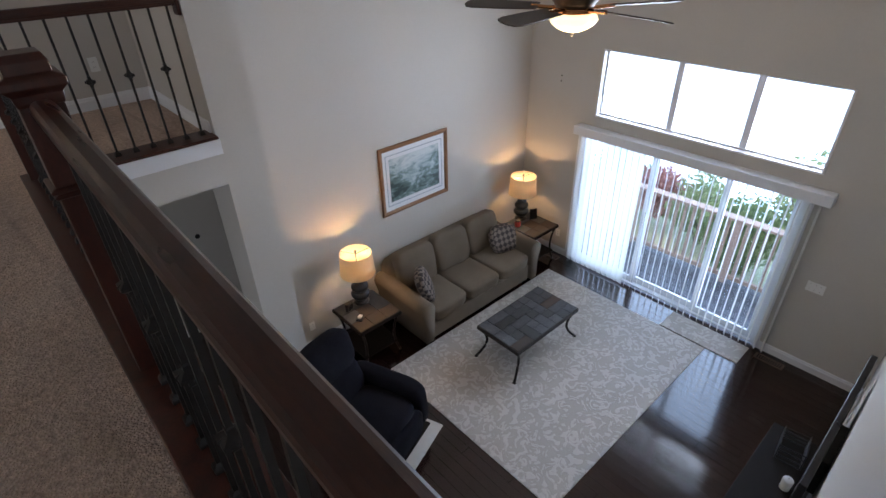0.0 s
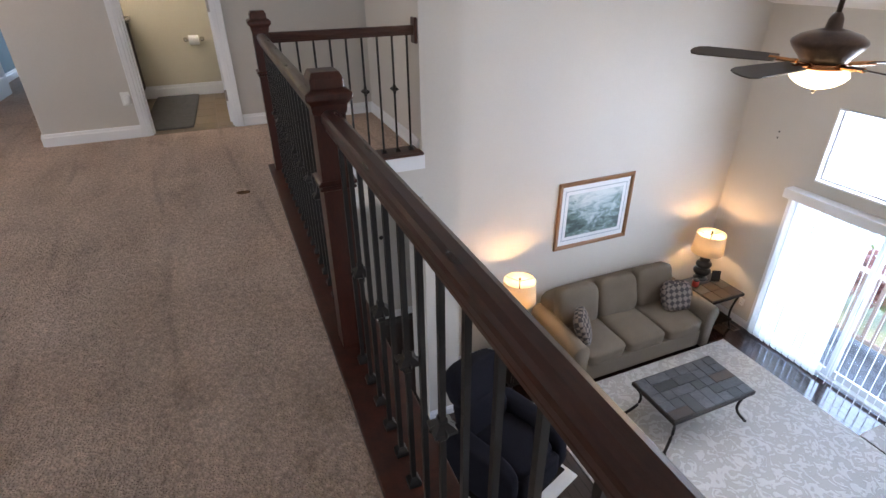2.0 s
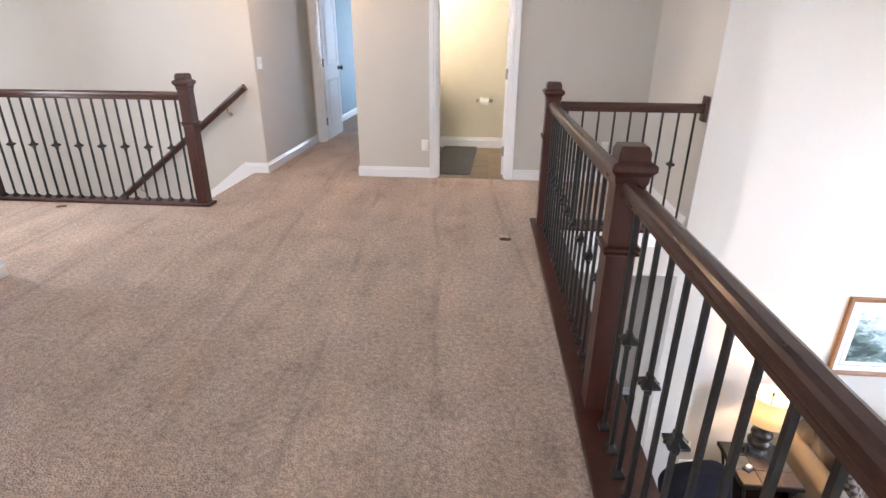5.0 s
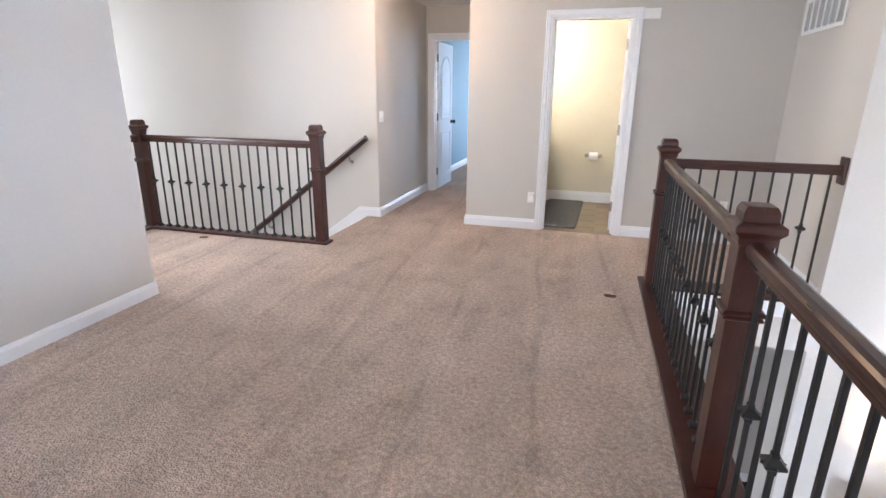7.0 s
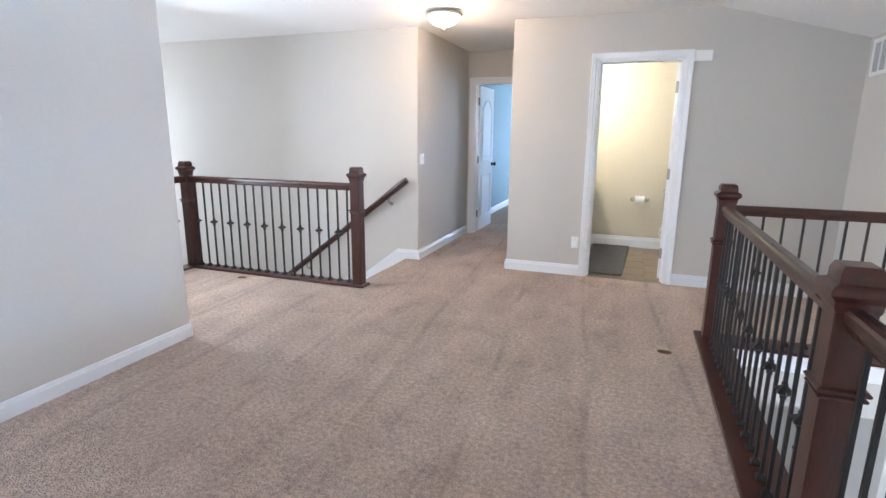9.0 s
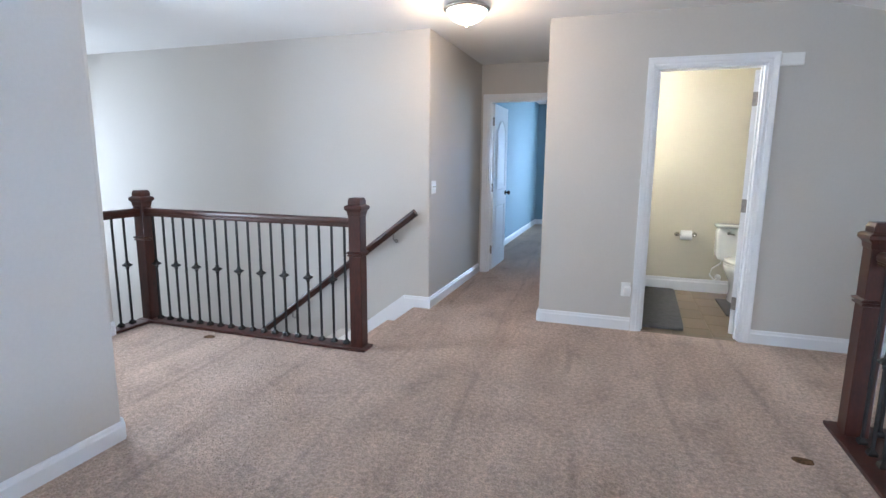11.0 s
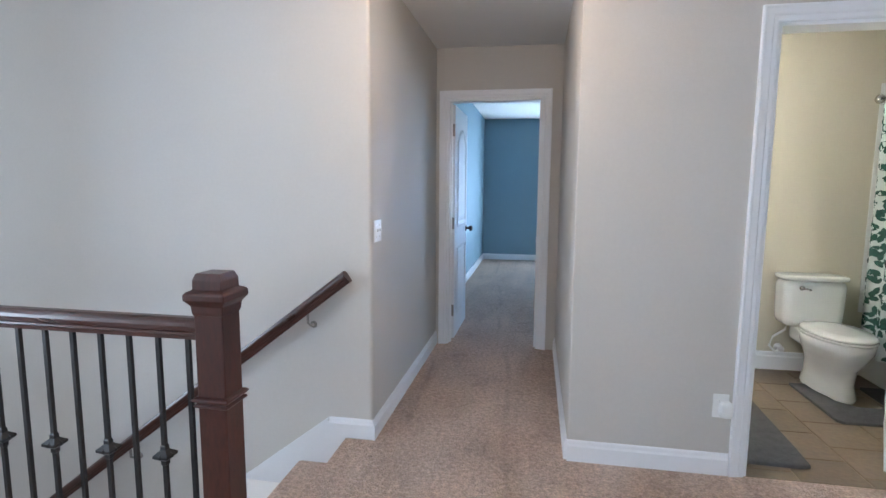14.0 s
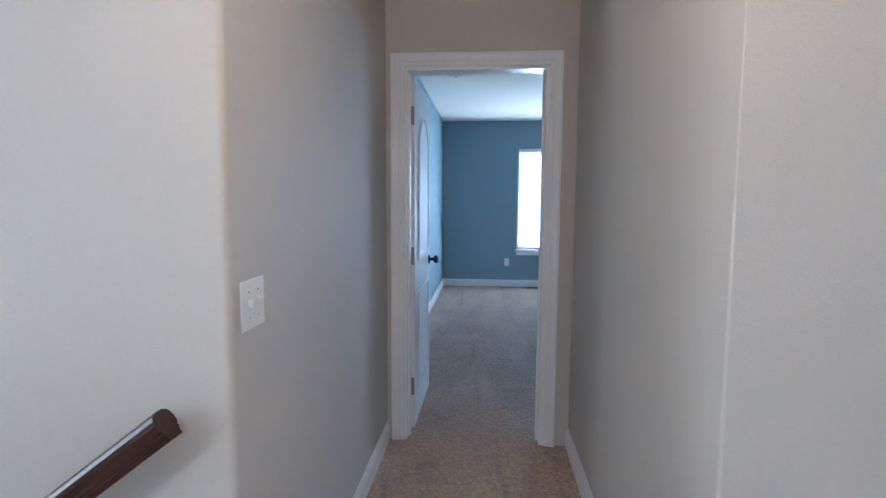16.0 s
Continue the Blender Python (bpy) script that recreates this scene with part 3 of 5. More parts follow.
# ---- railings ----
def newel(parent, x, y, k=0.80, mats=M_WOOD, low=0.0):
    """A square post with a thin collar and a stepped cap; k: its girth."""
    bm = B((-0.057 * k, 0.057 * k, -0.057 * k, 0.057 * k, 0.0, 0.99 - low))
    post = part("newel_post", bm, mats, parent, bevel=0.004, segs=2, at=(x, y, 0.0))
    bm = bmesh.new()

    def sq(h, z):
        h *= k
        return [(-h, -h, z), (h, -h, z), (h, h, z), (-h, h, z)]
    loft(bm, [sq(0.060, 0.0), sq(0.069, 0.004), sq(0.070, 0.010), sq(0.060, 0.013), sq(0.060, 0.017), sq(0.073, 0.021), sq(0.074, 0.029), sq(0.060, 0.035)])
    part("collar", bm, mats, post, bevel=0.002, segs=1, at=(0, 0, 0.675))
    bm = bmesh.new()
    loft(bm, [sq(0.058, 0.0), sq(0.062, 0.010), sq(0.064, 0.030), sq(0.082, 0.048), sq(0.082, 0.066), sq(0.074, 0.072), sq(0.058, 0.078), sq(0.058, 0.105), sq(0.048, 0.125)])
    part("cap", bm, mats, post, bevel=0.002, segs=1, at=(0, 0, 0.955 - low))
    return post


def rail_profile():
    half = [(0.019, 0.0), (0.020, 0.012), (0.024, 0.016), (0.0235, 0.022), (0.029, 0.028), (0.030, 0.042), (0.028, 0.052), (0.022, 0.060), (0.011, 0.065)]
    return half + [(-q[0], q[1]) for q in reversed(half)]


def handrail(parent, a, c, material=M_RAIL):
    """A moulded rail along local y from the point a to the point c."""
    a, c = Vector(a), Vector(c)
    d = c - a
    bm = bmesh.new()
    secs = [[(q[0], s * d.length, q[1]) for q in rail_profile()] for s in (0, 0.25, 0.5, 0.75, 1)]
    loft(bm, secs)
    yaw = math.atan2(-d.x, d.y)
    tilt = math.asin(d.z / d.length)
    return part("handrail", bm, material, parent, smooth=False, at=Matrix.Translation(a) @ Euler((tilt, 0, yaw)).to_matrix().to_4x4())


bm = B((-0.0065, 0.0065, -0.0065, 0.0065, 0.0, 0.875))
BAL_ME = finish(bm)
BAL_ME.materials.append(M_IRON)
bm = bmesh.new()
def sqr(h, z, r=0.0):
    return [(h * math.cos(r + k * math.pi / 2), h * math.sin(r + k * math.pi / 2), z) for k in range(4)]
loft(bm, [sqr(0.010, -0.034, 0.785), sqr(0.013, -0.030, 0.785), sqr(0.013, -0.018, 0.785), sqr(0.036, -0.004, 0.785), sqr(0.036, 0.004, 0.785), sqr(0.013, 0.018, 0.785), sqr(0.013, 0.030, 0.785), sqr(0.010, 0.034, 0.785)])
loft(bm, [sqr(0.010, -0.016, 0.0), sqr(0.030, -0.004, 0.0), sqr(0.030, 0.004, 0.0), sqr(0.010, 0.016, 0.0)])
KNUCKLE_ME = finish(bm)
KNUCKLE_ME.materials.append(M_IRON)
bm = bmesh.new()
loft(bm, [sqr(0.026, 0.0, 0.785), sqr(0.026, 0.012, 0.785), sqr(0.020, 0.022, 0.785), sqr(0.011, 0.030, 0.785)])
SHOE_ME = finish(bm)
SHOE_ME.materials.append(M_IRON)


def baluster(parent, x, y, z0, knuckle, kz):
    b = part("baluster", BAL_ME, None, parent, at=(x, y, z0))
    part("base_shoe", SHOE_ME, None, b)
    if knuckle:
        part("knuckle", KNUCKLE_ME, None, b, at=(0, 0, kz - z0))


def shoe_plate(parent, x0, x1, y0, y1):
    bm = B((x0, x1, y0, y1, 0.002, 0.024))
    part("shoe_plate", bm, M_WOOD, parent, bevel=0.006, segs=2)


RX, RY1, RY2 = 0.560, 1.95, 4.10
loft_rail = thing("loft_railing", pose(0, 0, 0), "dark mahogany railing with black iron balusters edging the loft", "railing")
for y, low in ((RY1, 0.032), (RY2, 0.008)):
    newel(loft_rail, RX, y, 0.87, low=low)
shoe_plate(loft_rail, 0.468, 0.68, 0.15, 4.205)
shoe_plate(loft_rail, 0.68, NX, 3.985, 4.205)
handrail(loft_rail, (RX, 0.15, 0.874), (RX, RY1 - 0.047, 0.874))
handrail(loft_rail, (RX, RY1 + 0.047, 0.874), (RX, RY2 - 0.047, 0.874))
handrail(loft_rail, (RX + 0.047, RY2, 0.874), (NX - 0.02, RY2, 0.874))
bm = B((NX - 0.024, NX - 0.001, RY2 - 0.045, RY2 + 0.045, 0.815, 0.99))
part("rosette", bm, M_WOOD, loft_rail, bevel=0.006)
y = 1.798
k = 1
while y > 0.2:
    baluster(loft_rail, RX, y, 0.024, k % 2 == 0, 0.477)
    y -= 0.1125
    k += 1
n = 20
for i in range(1, n):
    baluster(loft_rail, RX, RY1 + (RY2 - RY1) * i / n, 0.024, i % 2 == 0, 0.468)
n = 10
for i in range(1, n):
    baluster(loft_rail, RX + (1.67 - RX) * i / n, RY2, 0.024, i % 2 == 0, 0.505)

SX1, SX2, SY = -2.309, -4.25, 4.36
stair_rail = thing("stair_railing", pose(0, 0, 0), "dark mahogany railing with black iron balusters beside the stairwell", "railing")
for x in (SX1, SX2):
    newel(stair_rail, x, SY)
shoe_plate(stair_rail, SX2 - 0.07, SX1 + 0.08, SY - 0.08, SY + 0.06)
shoe_plate(stair_rail, SX2 - 0.055, SX2 + 0.07, 3.982, SY - 0.08)
handrail(stair_rail, (SX2 + 0.043, SY, 0.874), (SX1 - 0.043, SY, 0.874))
handrail(stair_rail, (SX2, 3.982, 0.874), (SX2, SY - 0.043, 0.874))
n = 19
for i in range(1, n):
    baluster(stair_rail, SX1 - (SX1 - SX2) * i / n, SY, 0.024, i % 2 == 0, 0.487)
for i in range(1, 3):
    baluster(stair_rail, SX2, 3.98 + 0.10 * i, 0.024, i % 2 == 0, 0.50)

M_BRACKET = mat("dull_nickel_bracket", (0.30, 0.28, 0.26), 0.35, 0.12, 30, metal=0.9)
wall_rail = thing("wall_handrail", pose(0, 0, 0), "dark mahogany handrail sloping down the stairwell wall", "handrail")
handrail(wall_rail, (-6.0, 5.43, 0.83 - 0.768 * 3.68), (-2.285, 5.43, 0.857))
for x in (-2.52, -3.62, -4.7, -5.7):
    z = 0.83 + 0.768 * (x + 2.32)
    bm = bmesh.new()
    tube(bm, [(x, 5.499, z - 0.07), (x, 5.46, z - 0.065), (x, 5.432, z - 0.045), (x, 5.43, z + 0.004)], 0.007, 8)
    lathe(bm, [(0.020, 0.0), (0.018, 0.004), (0.010, 0.007)], 14)
    for v in list(bm.verts)[-42:]:
        v.co = Vector((x + v.co.x, 5.499 - v.co.z, z - 0.07 + v.co.y))
    part("bracket", bm, M_BRACKET, wall_rail, "nickel handrail bracket", smooth=True)


# ---- things in the living room ----
def rounded(w, d, h, p=6.0, puff=0.0, cuts=7, sag=0.0, seed=None):
    """A padded block centred on the origin."""
    bm = bmesh.new()
    bmesh.ops.create_cube(bm, size=2.0)
    bmesh.ops.subdivide_edges(bm, edges=bm.edges[:], cuts=cuts, use_grid_fill=True)
    for v in bm.verts:
        u = v.co.copy()
        ln = (abs(u.x) ** p + abs(u.y) ** p + abs(u.z) ** p) ** (1 / p)
        u /= ln
        k = 1 + puff * (1 - min(1, u.x * u.x)) * (1 - min(1, u.y * u.y))
        v.co = Vector((u.x * w / 2, u.y * d / 2, u.z * h / 2 * k - sag * (1 - u.x * u.x)))
        if seed is not None:
            q = v.co * 4 + Vector((seed, seed * 2, 0))
            v.co += 0.017 * Vector((noise.noise(q), noise.noise(q + Vector((9, 0, 0))), noise.noise(q + Vector((0, 9, 0)))))
    return bm


M_SOFA = mat("taupe_microfibre", (0.152, 0.123, 0.095), 0.95, 0.14, 5, bump=0.35, bscale=380, fine=120, spec=0.2)
M_NAVY = mat("dark_navy_plush", (0.010, 0.010, 0.015), 0.95, 0.3, 6, bump=0.3, bscale=300, spec=0.12)
M_SLATE = random_tint(mat("slate_tile", (0.058, 0.062, 0.068), 0.40, scale=9, fine=40, col2=(0.018, 0.021, 0.026), bump=0.6, bscale=45), 0.6)
M_RUST = random_tint(mat("rust_slate_tile", (0.055, 0.030, 0.019), 0.6, scale=9, fine=40, col2=(0.028, 0.020, 0.017), bump=0.5, bscale=45), 0.35)
M_DARK = mat("dark_bronze_metal", (0.020, 0.016, 0.014), 0.35, 0.3, 20, metal=0.5)
M_ESPRESSO = mat("espresso_wood", (0.010, 0.007, 0.006), 0.6, 0.3, 6, stretch=(1, 6, 6), spec=0.15)
M_SHADE = mat("ivory_lamp_shade", (0.86, 0.72, 0.52), 0.9, 0.03, 40, trans=0.55, bump=0.1, bscale=500)
M_BULB = mat("warm_bulb", (1.0, 0.80, 0.50), 0.5, 0.0, emit=30)
M_RESIN = mat("black_resin", (0.011, 0.009, 0.009), 0.3, 0.3, 12, spec=0.4, coat=0.1)
M_OAK = mat("honey_oak_frame", (0.28, 0.135, 0.060), 0.45, scale=4, fine=30, stretch=(2, 8, 8), col2=(0.19, 0.085, 0.035))
M_MATBOARD = mat("white_mat_board", (0.72, 0.74, 0.76), 0.8, 0.02, 30)
M_MATLINE = mat("grey_mat_line", (0.35, 0.40, 0.45), 0.8, 0.05, 30)
M_WIRE = mat("black_wire", (0.015, 0.015, 0.016), 0.4, 0.2, 20)
M_SCREEN = mat("black_screen", (0.008, 0.008, 0.009), 0.08, 0.1, 2, coat=0.5)


def print_material():
    """A faded print: pale sky, dark woods at both sides and foot, white water between."""
    m = mat("faded_landscape_print", (0.30, 0.38, 0.38), 0.35, scale=7, fine=26, col2=(0.12, 0.19, 0.20), spec=0.5, coat=0.6)
    nt = m.node_tree
    lk = nt.links.new
    b = nt.nodes["Principled BSDF"]
    co = nt.nodes.new("ShaderNodeTexCoord")
    sep = nt.nodes.new("ShaderNodeSeparateXYZ")
    lk(co.outputs["Object"], sep.inputs[0])
    n = nt.nodes.new("ShaderNodeTexNoise")
    n.inputs["Scale"].default_value, n.inputs["Detail"].default_value, n.inputs["Distortion"].default_value = 7.0, 7, 0.9
    n.inputs["Roughness"].default_value = 0.65
    mp = nt.nodes.new("ShaderNodeMapping")
    mp.inputs["Scale"].default_value = (0.8, 1.0, 1.7)
    lk(co.outputs["Object"], mp.inputs[0])
    lk(mp.outputs[0], n.inputs["Vector"])
    up = nt.nodes.new("ShaderNodeMapRange")
    up.inputs["From Min"].default_value, up.inputs["From Max"].default_value = -0.05, 0.26
    up.inputs["To Min"].default_value, up.inputs["To Max"].default_value = -0.05, 0.20
    lk(sep.outputs["Z"], up.inputs["Value"])
    ax = nt.nodes.new("ShaderNodeMath")
    ax.operation = "ABSOLUTE"
    lk(sep.outputs["X"], ax.inputs[0])
    side = nt.nodes.new("ShaderNodeMapRange")
    side.inputs["From Min"].default_value, side.inputs["From Max"].default_value = 0.05, 0.36
    side.inputs["To Min"].default_value, side.inputs["To Max"].default_value = 0.06, -0.08
    lk(ax.outputs[0], side.inputs["Value"])
    a1 = nt.nodes.new("ShaderNodeMath")
    lk(n.outputs["Fac"], a1.inputs[0])
    lk(up.outputs[0], a1.inputs[1])
    a2 = nt.nodes.new("ShaderNodeMath")
    lk(a1.outputs[0], a2.inputs[0])
    lk(side.outputs[0], a2.inputs[1])
    r = nt.nodes.new("ShaderNodeValToRGB")
    els = r.color_ramp.elements
    els[0].position, els[0].color = 0.34, (0.035, 0.065, 0.060, 1)
    els[1].position, els[1].color = 0.72, (0.56, 0.62, 0.62, 1)
    e = els.new(0.46)
    e.color = (0.13, 0.21, 0.20, 1)
    e = els.new(0.57)
    e.color = (0.34, 0.43, 0.46, 1)
    lk(a2.outputs[0], r.inputs[0])
    lk(r.outputs[0], b.inputs["Base Color"])
    return m


def pillow_material():
    m = mat("patterned_cushion", (0.10, 0.075, 0.065), 0.95, 0.2, 30, bump=0.3, bscale=300)
    nt = m.node_tree
    b = nt.nodes["Principled BSDF"]
    co = nt.nodes.new("ShaderNodeTexCoord")
    mp = nt.nodes.new("ShaderNodeMapping")
    mp.inputs["Rotation"].default_value = (0.0, 0.785, 0.0)
    v = nt.nodes.new("ShaderNodeTexChecker")
    v.inputs["Scale"].default_value = 19
    v.inputs["Color1"].default_value, v.inputs["Color2"].default_value = (0.045, 0.036, 0.036, 1), (0.19, 0.155, 0.135, 1)
    nt.links.new(co.outputs["Object"], mp.inputs[0])
    nt.links.new(mp.outputs[0], v.inputs["Vector"])
    nt.links.new(v.outputs["Color"], b.inputs["Base Color"])
    return m


M_PRINT = print_material()
M_PILLOW = pillow_material()

# rugs
rug = tagged(part("area_rug", B((2.75, 5.58, 1.56, 3.80, 0, 0.014)), M_RUG, bevel=0.004), "cream area rug with a carved scroll pattern on the hardwood", "rug")
rug.location.z = ZF
mat_small = tagged(part("door_mat", B((5.60, 5.95, 1.21, 2.12, 0, 0.012)), M_RUG, bevel=0.004), "small cream scroll-patterned rug before the patio door", "rug")
mat_small.location.z = ZF + 0.001


def sofa():
    s = thing("sofa", pose(4.26, 4.24, ZF), "taupe microfibre three-seat sofa with rolled arms against the wall", "sofa")
    part("base", B((-0.86, 0.86, -0.44, 0.40, 0.06, 0.30)), M_SOFA, s, bevel=0.02)
    part("back_frame", rounded(1.86, 0.22, 0.62, 8), M_SOFA, s, smooth=True, at=pose(0, 0.34, 0.50, -8))
    for sx in (-1, 1):
        prof = [(sx * 0.88, 0.06)] + [(sx * (0.945 - 0.10 * math.cos(math.pi * k / 12)), 0.53 + 0.10 * math.sin(math.pi * k / 12)) for k in range(13)] + [(sx * 1.035, 0.48), (sx * 1.00, 0.36), (sx * 0.985, 0.06)]
        bm = bmesh.new()
        secs = []
        for yy, sc in ((-0.475, 0.97), (-0.46, 1.0), (-0.2, 1.0), (0.2, 1.0), (0.42, 1.0), (0.43, 0.97)):
            cx, cz = sx * 0.94, 0.34
            lift = 0.03 * max(0, (yy + 0.1))
            secs.append([(cx + (q[0] - cx) * sc, yy, cz + (q[1] - cz) * sc + (lift if q[1] > 0.4 else 0)) for q in prof])
        loft(bm, secs)
        part("arm", bm, M_SOFA, s, smooth=True)
    for i in range(3):
        x = (i - 1) * 0.575
        part("seat_cushion", rounded(0.57, 0.66, 0.17, 7, 0.25, seed=i + 1), M_SOFA, s, smooth=True, at=pose(x, -0.135, 0.375))
        part("back_cushion", rounded(0.57, 0.20, 0.52, 5, 0.0, seed=i + 4), M_SOFA, s, smooth=True, at=pose(x, 0.20, 0.66, -14))
    for x in (-0.86, 0.86):
        for y in (-0.38, 0.38):
            bm = bmesh.new()
            lathe(bm, [(0.022, 0), (0.032, 0.06), (0.034, 0.07)], 10, (x, y))
            part("foot", bm, M_ESPRESSO, s, "dark wooden foot")
    return s


sofa()
for x, y, z, rx, rz, lab in ((3.55, 4.10, 0.62, -22, 52, "patterned brown throw pillow leaning on the sofa's arm"), (4.98, 4.16, 0.62, -24, -8, "patterned brown throw pillow on the sofa's far seat")):
    tagged(part("throw_pillow", rounded(0.42, 0.15, 0.40, 3.2, 0.0, seed=x), M_PILLOW, smooth=True, at=pose(x, y, ZF + z, rx, 0, rz)), lab, "pillow", "throw pillows")


def tiled_top(t, x0, x1, y0, y1, z, nx, ny, mats, gap=0.0015):
    """A patchwork of slate pieces set in a frame."""
    dx, dy = (x1 - x0) / nx, (y1 - y0) / ny
    used = set()
    rnd = random.Random(nx * 10 + ny)
    for j in range(ny):
        for i in range(nx):
            if (i, j) in used:
                continue
            w = 2 if i + 1 < nx and (i + 1, j) not in used and rnd.random() < 0.3 else 1
            h = 2 if w == 1 and j + 1 < ny and (i, j + 1) not in used and rnd.random() < 0.3 else 1
            for a in range(w):
                for c in range(h):
                    used.add((i + a, j + c))
            part("slate_tile", B((x0 + i * dx + gap, x0 + (i + w) * dx - gap, y0 + j * dy + gap, y0 + (j + h) * dy - gap, z, z + 0.008 + rnd.uniform(0, 0.002))),
                 mats[0] if rnd.random() < mats[2] else mats[1], t, bevel=0.002, segs=1)


def coffee_table():
    t = thing("coffee_table", pose(4.13, 2.995, ZF + 0.014), "slate-tiled coffee table with curved black iron legs on the rug", "table")
    w, d, h = 0.53, 0.30, 0.435
    part("top_frame", B((-w, w, -d, d, h - 0.045, h)), M_DARK, t, bevel=0.006)
    tiled_top(t, -w + 0.015, w - 0.015, -d + 0.015, d - 0.015, h, 8, 5, (M_RUST, M_SLATE, 0.13))
    for sx in (-1, 1):
        for sy in (-1, 1):
            bm = bmesh.new()
            pts = []
            for k in range(13):
                s = k / 12
                pts.append((sx * (w - 0.04 - 0.07 * math.sin(math.pi * s) + 0.05 * s ** 3), sy * (d - 0.035 - 0.035 * math.sin(math.pi * s) + 0.02 * s ** 3), h - 0.045 - s * (h - 0.056)))
            tube(bm, pts, 0.015, 8)
            part("leg", bm, M_DARK, t, smooth=True)
            bm = bmesh.new()
            lathe(bm, [(0.016, 0), (0.023, 0.004), (0.019, 0.012)], 10, (pts[-1][0], pts[-1][1]))
            part("foot", bm, M_DARK, t)
    return t


coffee_table()


def end_table(x, y, label):
    t = thing("end_table", pose(x, y, ZF), label, "table", "end tables")
    w, d, h = 0.275, 0.285, 0.57
    part("top_frame", B((-w, w, -d, d, h - 0.04, h)), M_ESPRESSO, t, bevel=0.006)
    tiled_top(t, -w + 0.012, w - 0.012, -d + 0.012, d - 0.012, h, 3, 3, (M_RUST, M_SLATE, 0.55))
    part("shelf", B((-w + 0.04, w - 0.04, -d + 0.04, d - 0.04, 0.14, 0.165)), M_ESPRESSO, t, bevel=0.004)
    for sx in (-1, 1):
        for sy in (-1, 1):
            bm = bmesh.new()
            pts = [(sx * (w - 0.035 - 0.05 * math.sin(math.pi * k / 10)), sy * (d - 0.035 - 0.03 * math.sin(math.pi * k / 10)), (h - 0.04) * (1 - k / 10) + 0.002) for k in range(11)]
            tube(bm, pts, 0.014, 8)
            part("leg", bm, M_DARK, t, smooth=True)
    return t


end_table(2.80, 4.235, "rust and slate tiled end table beside the sofa")
end_table(5.60, 4.19, "rust and slate tiled end table in the corner")


def table_lamp(x, y, z, label):
    l = thing("table_lamp", pose(x, y, z), label, "lamp", "table lamps")
    bm = bmesh.new()
    lathe(bm, [(0.085, 0), (0.09, 0.012), (0.07, 0.022), (0.045, 0.035), (0.075, 0.06), (0.105, 0.10), (0.11, 0.13), (0.09, 0.155), (0.06, 0.165), (0.085, 0.18),
               (0.10, 0.215), (0.09, 0.245), (0.055, 0.262), (0.065, 0.28), (0.06, 0.31), (0.03, 0.335), (0.02, 0.36)], 24)
    part("base", bm, M_RESIN, l, "stacked black urn base", smooth=True)
    bm = bmesh.new()
    tube(bm, [(0, 0, 0.36), (0, 0, 0.44)], 0.009)
    part("socket", bm, M_DARK, l)
    bm = bmesh.new()
    for r0, r1, a, b2 in ((0.195, 0.175, 0.40, 0.66),):
        n = 32
        rings = [[(r * math.cos(2 * math.pi * i / n), r * math.sin(2 * math.pi * i / n), zz) for i in range(n)] for r, zz in ((r0, a), (r1, b2), (r1 - 0.003, b2), (r0 - 0.003, a))]
        rings.append(rings[0])
        loft(bm, rings, close=False)
    bmesh.ops.remove_doubles(bm, verts=bm.verts, dist=1e-5)
    part("shade", bm, M_SHADE, l, "lit ivory drum shade", smooth=True)
    bm = bmesh.new()
    lathe(bm, [(0.008, 0.44), (0.026, 0.47), (0.030, 0.50), (0.02, 0.53), (0.006, 0.54)], 14)
    part("bulb", bm, M_BULB, l, smooth=True)
    bm = bmesh.new()
    for k in range(3):
        a = 2.1 * k
        tube(bm, [(0.0, 0.0, 0.645), (0.174 * math.cos(a), 0.174 * math.sin(a), 0.645)], 0.003, 6)
    lathe(bm, [(0.006, 0.54), (0.006, 0.66), (0.014, 0.665), (0.014, 0.68), (0.004, 0.695)], 10)
    part("finial", bm, M_DARK, l)
    bulb("lamp_bulb", (x, y, z + 0.56), 24, 0.03, (1.0, 0.62, 0.30))
    return l


TT = ZF + 0.58
table_lamp(2.85, 4.40, TT, "lit table lamp with ivory drum shade and black urn base")
table_lamp(5.63, 4.40, TT, "lit table lamp with ivory drum shade in the corner")

# small things on the end tables
clock = thing("desk_clock", pose(2.66, 4.36, TT, 0, 0, 20), "small black desk clock on the end table", "clock")
part("case", B((-0.05, 0.05, -0.02, 0.02, 0, 0.10)), M_RESIN, clock, bevel=0.006)
part("face", B((-0.04, 0.04, -0.023, -0.0205, 0.015, 0.085)), M_SCREEN, clock)
phone = thing("cordless_phone", pose(2.66, 4.15, TT, 0, 0, 35), "small white device on a black cradle on the end table", "phone")
part("cradle", B((-0.05, 0.05, -0.035, 0.035, 0, 0.022)), M_RESIN, phone, bevel=0.006)
part("receiver", rounded(0.06, 0.045, 0.02, 4), M_PLASTIC, phone, smooth=True, at=pose(0, 0, 0.032))
candle = thing("jar_candle", pose(5.42, 4.28, TT), "red jar candle on the corner end table", "candle")
bm = bmesh.new()
lathe(bm, [(0.04, 0), (0.043, 0.01), (0.043, 0.075), (0.036, 0.08)], 18)
part("jar", bm, mat("red_wax", (0.36, 0.03, 0.02), 0.3, 0.1, 20), candle, smooth=True)
bm = bmesh.new()
lathe(bm, [(0.036, 0.08), (0.037, 0.095), (0.01, 0.1)], 18)
part("lid", bm, M_RESIN, candle)
pf = thing("photo_frame", pose(5.74, 4.26, TT, 0, 0, -30), "small black photo frame standing beside the lamp", "picture frame")
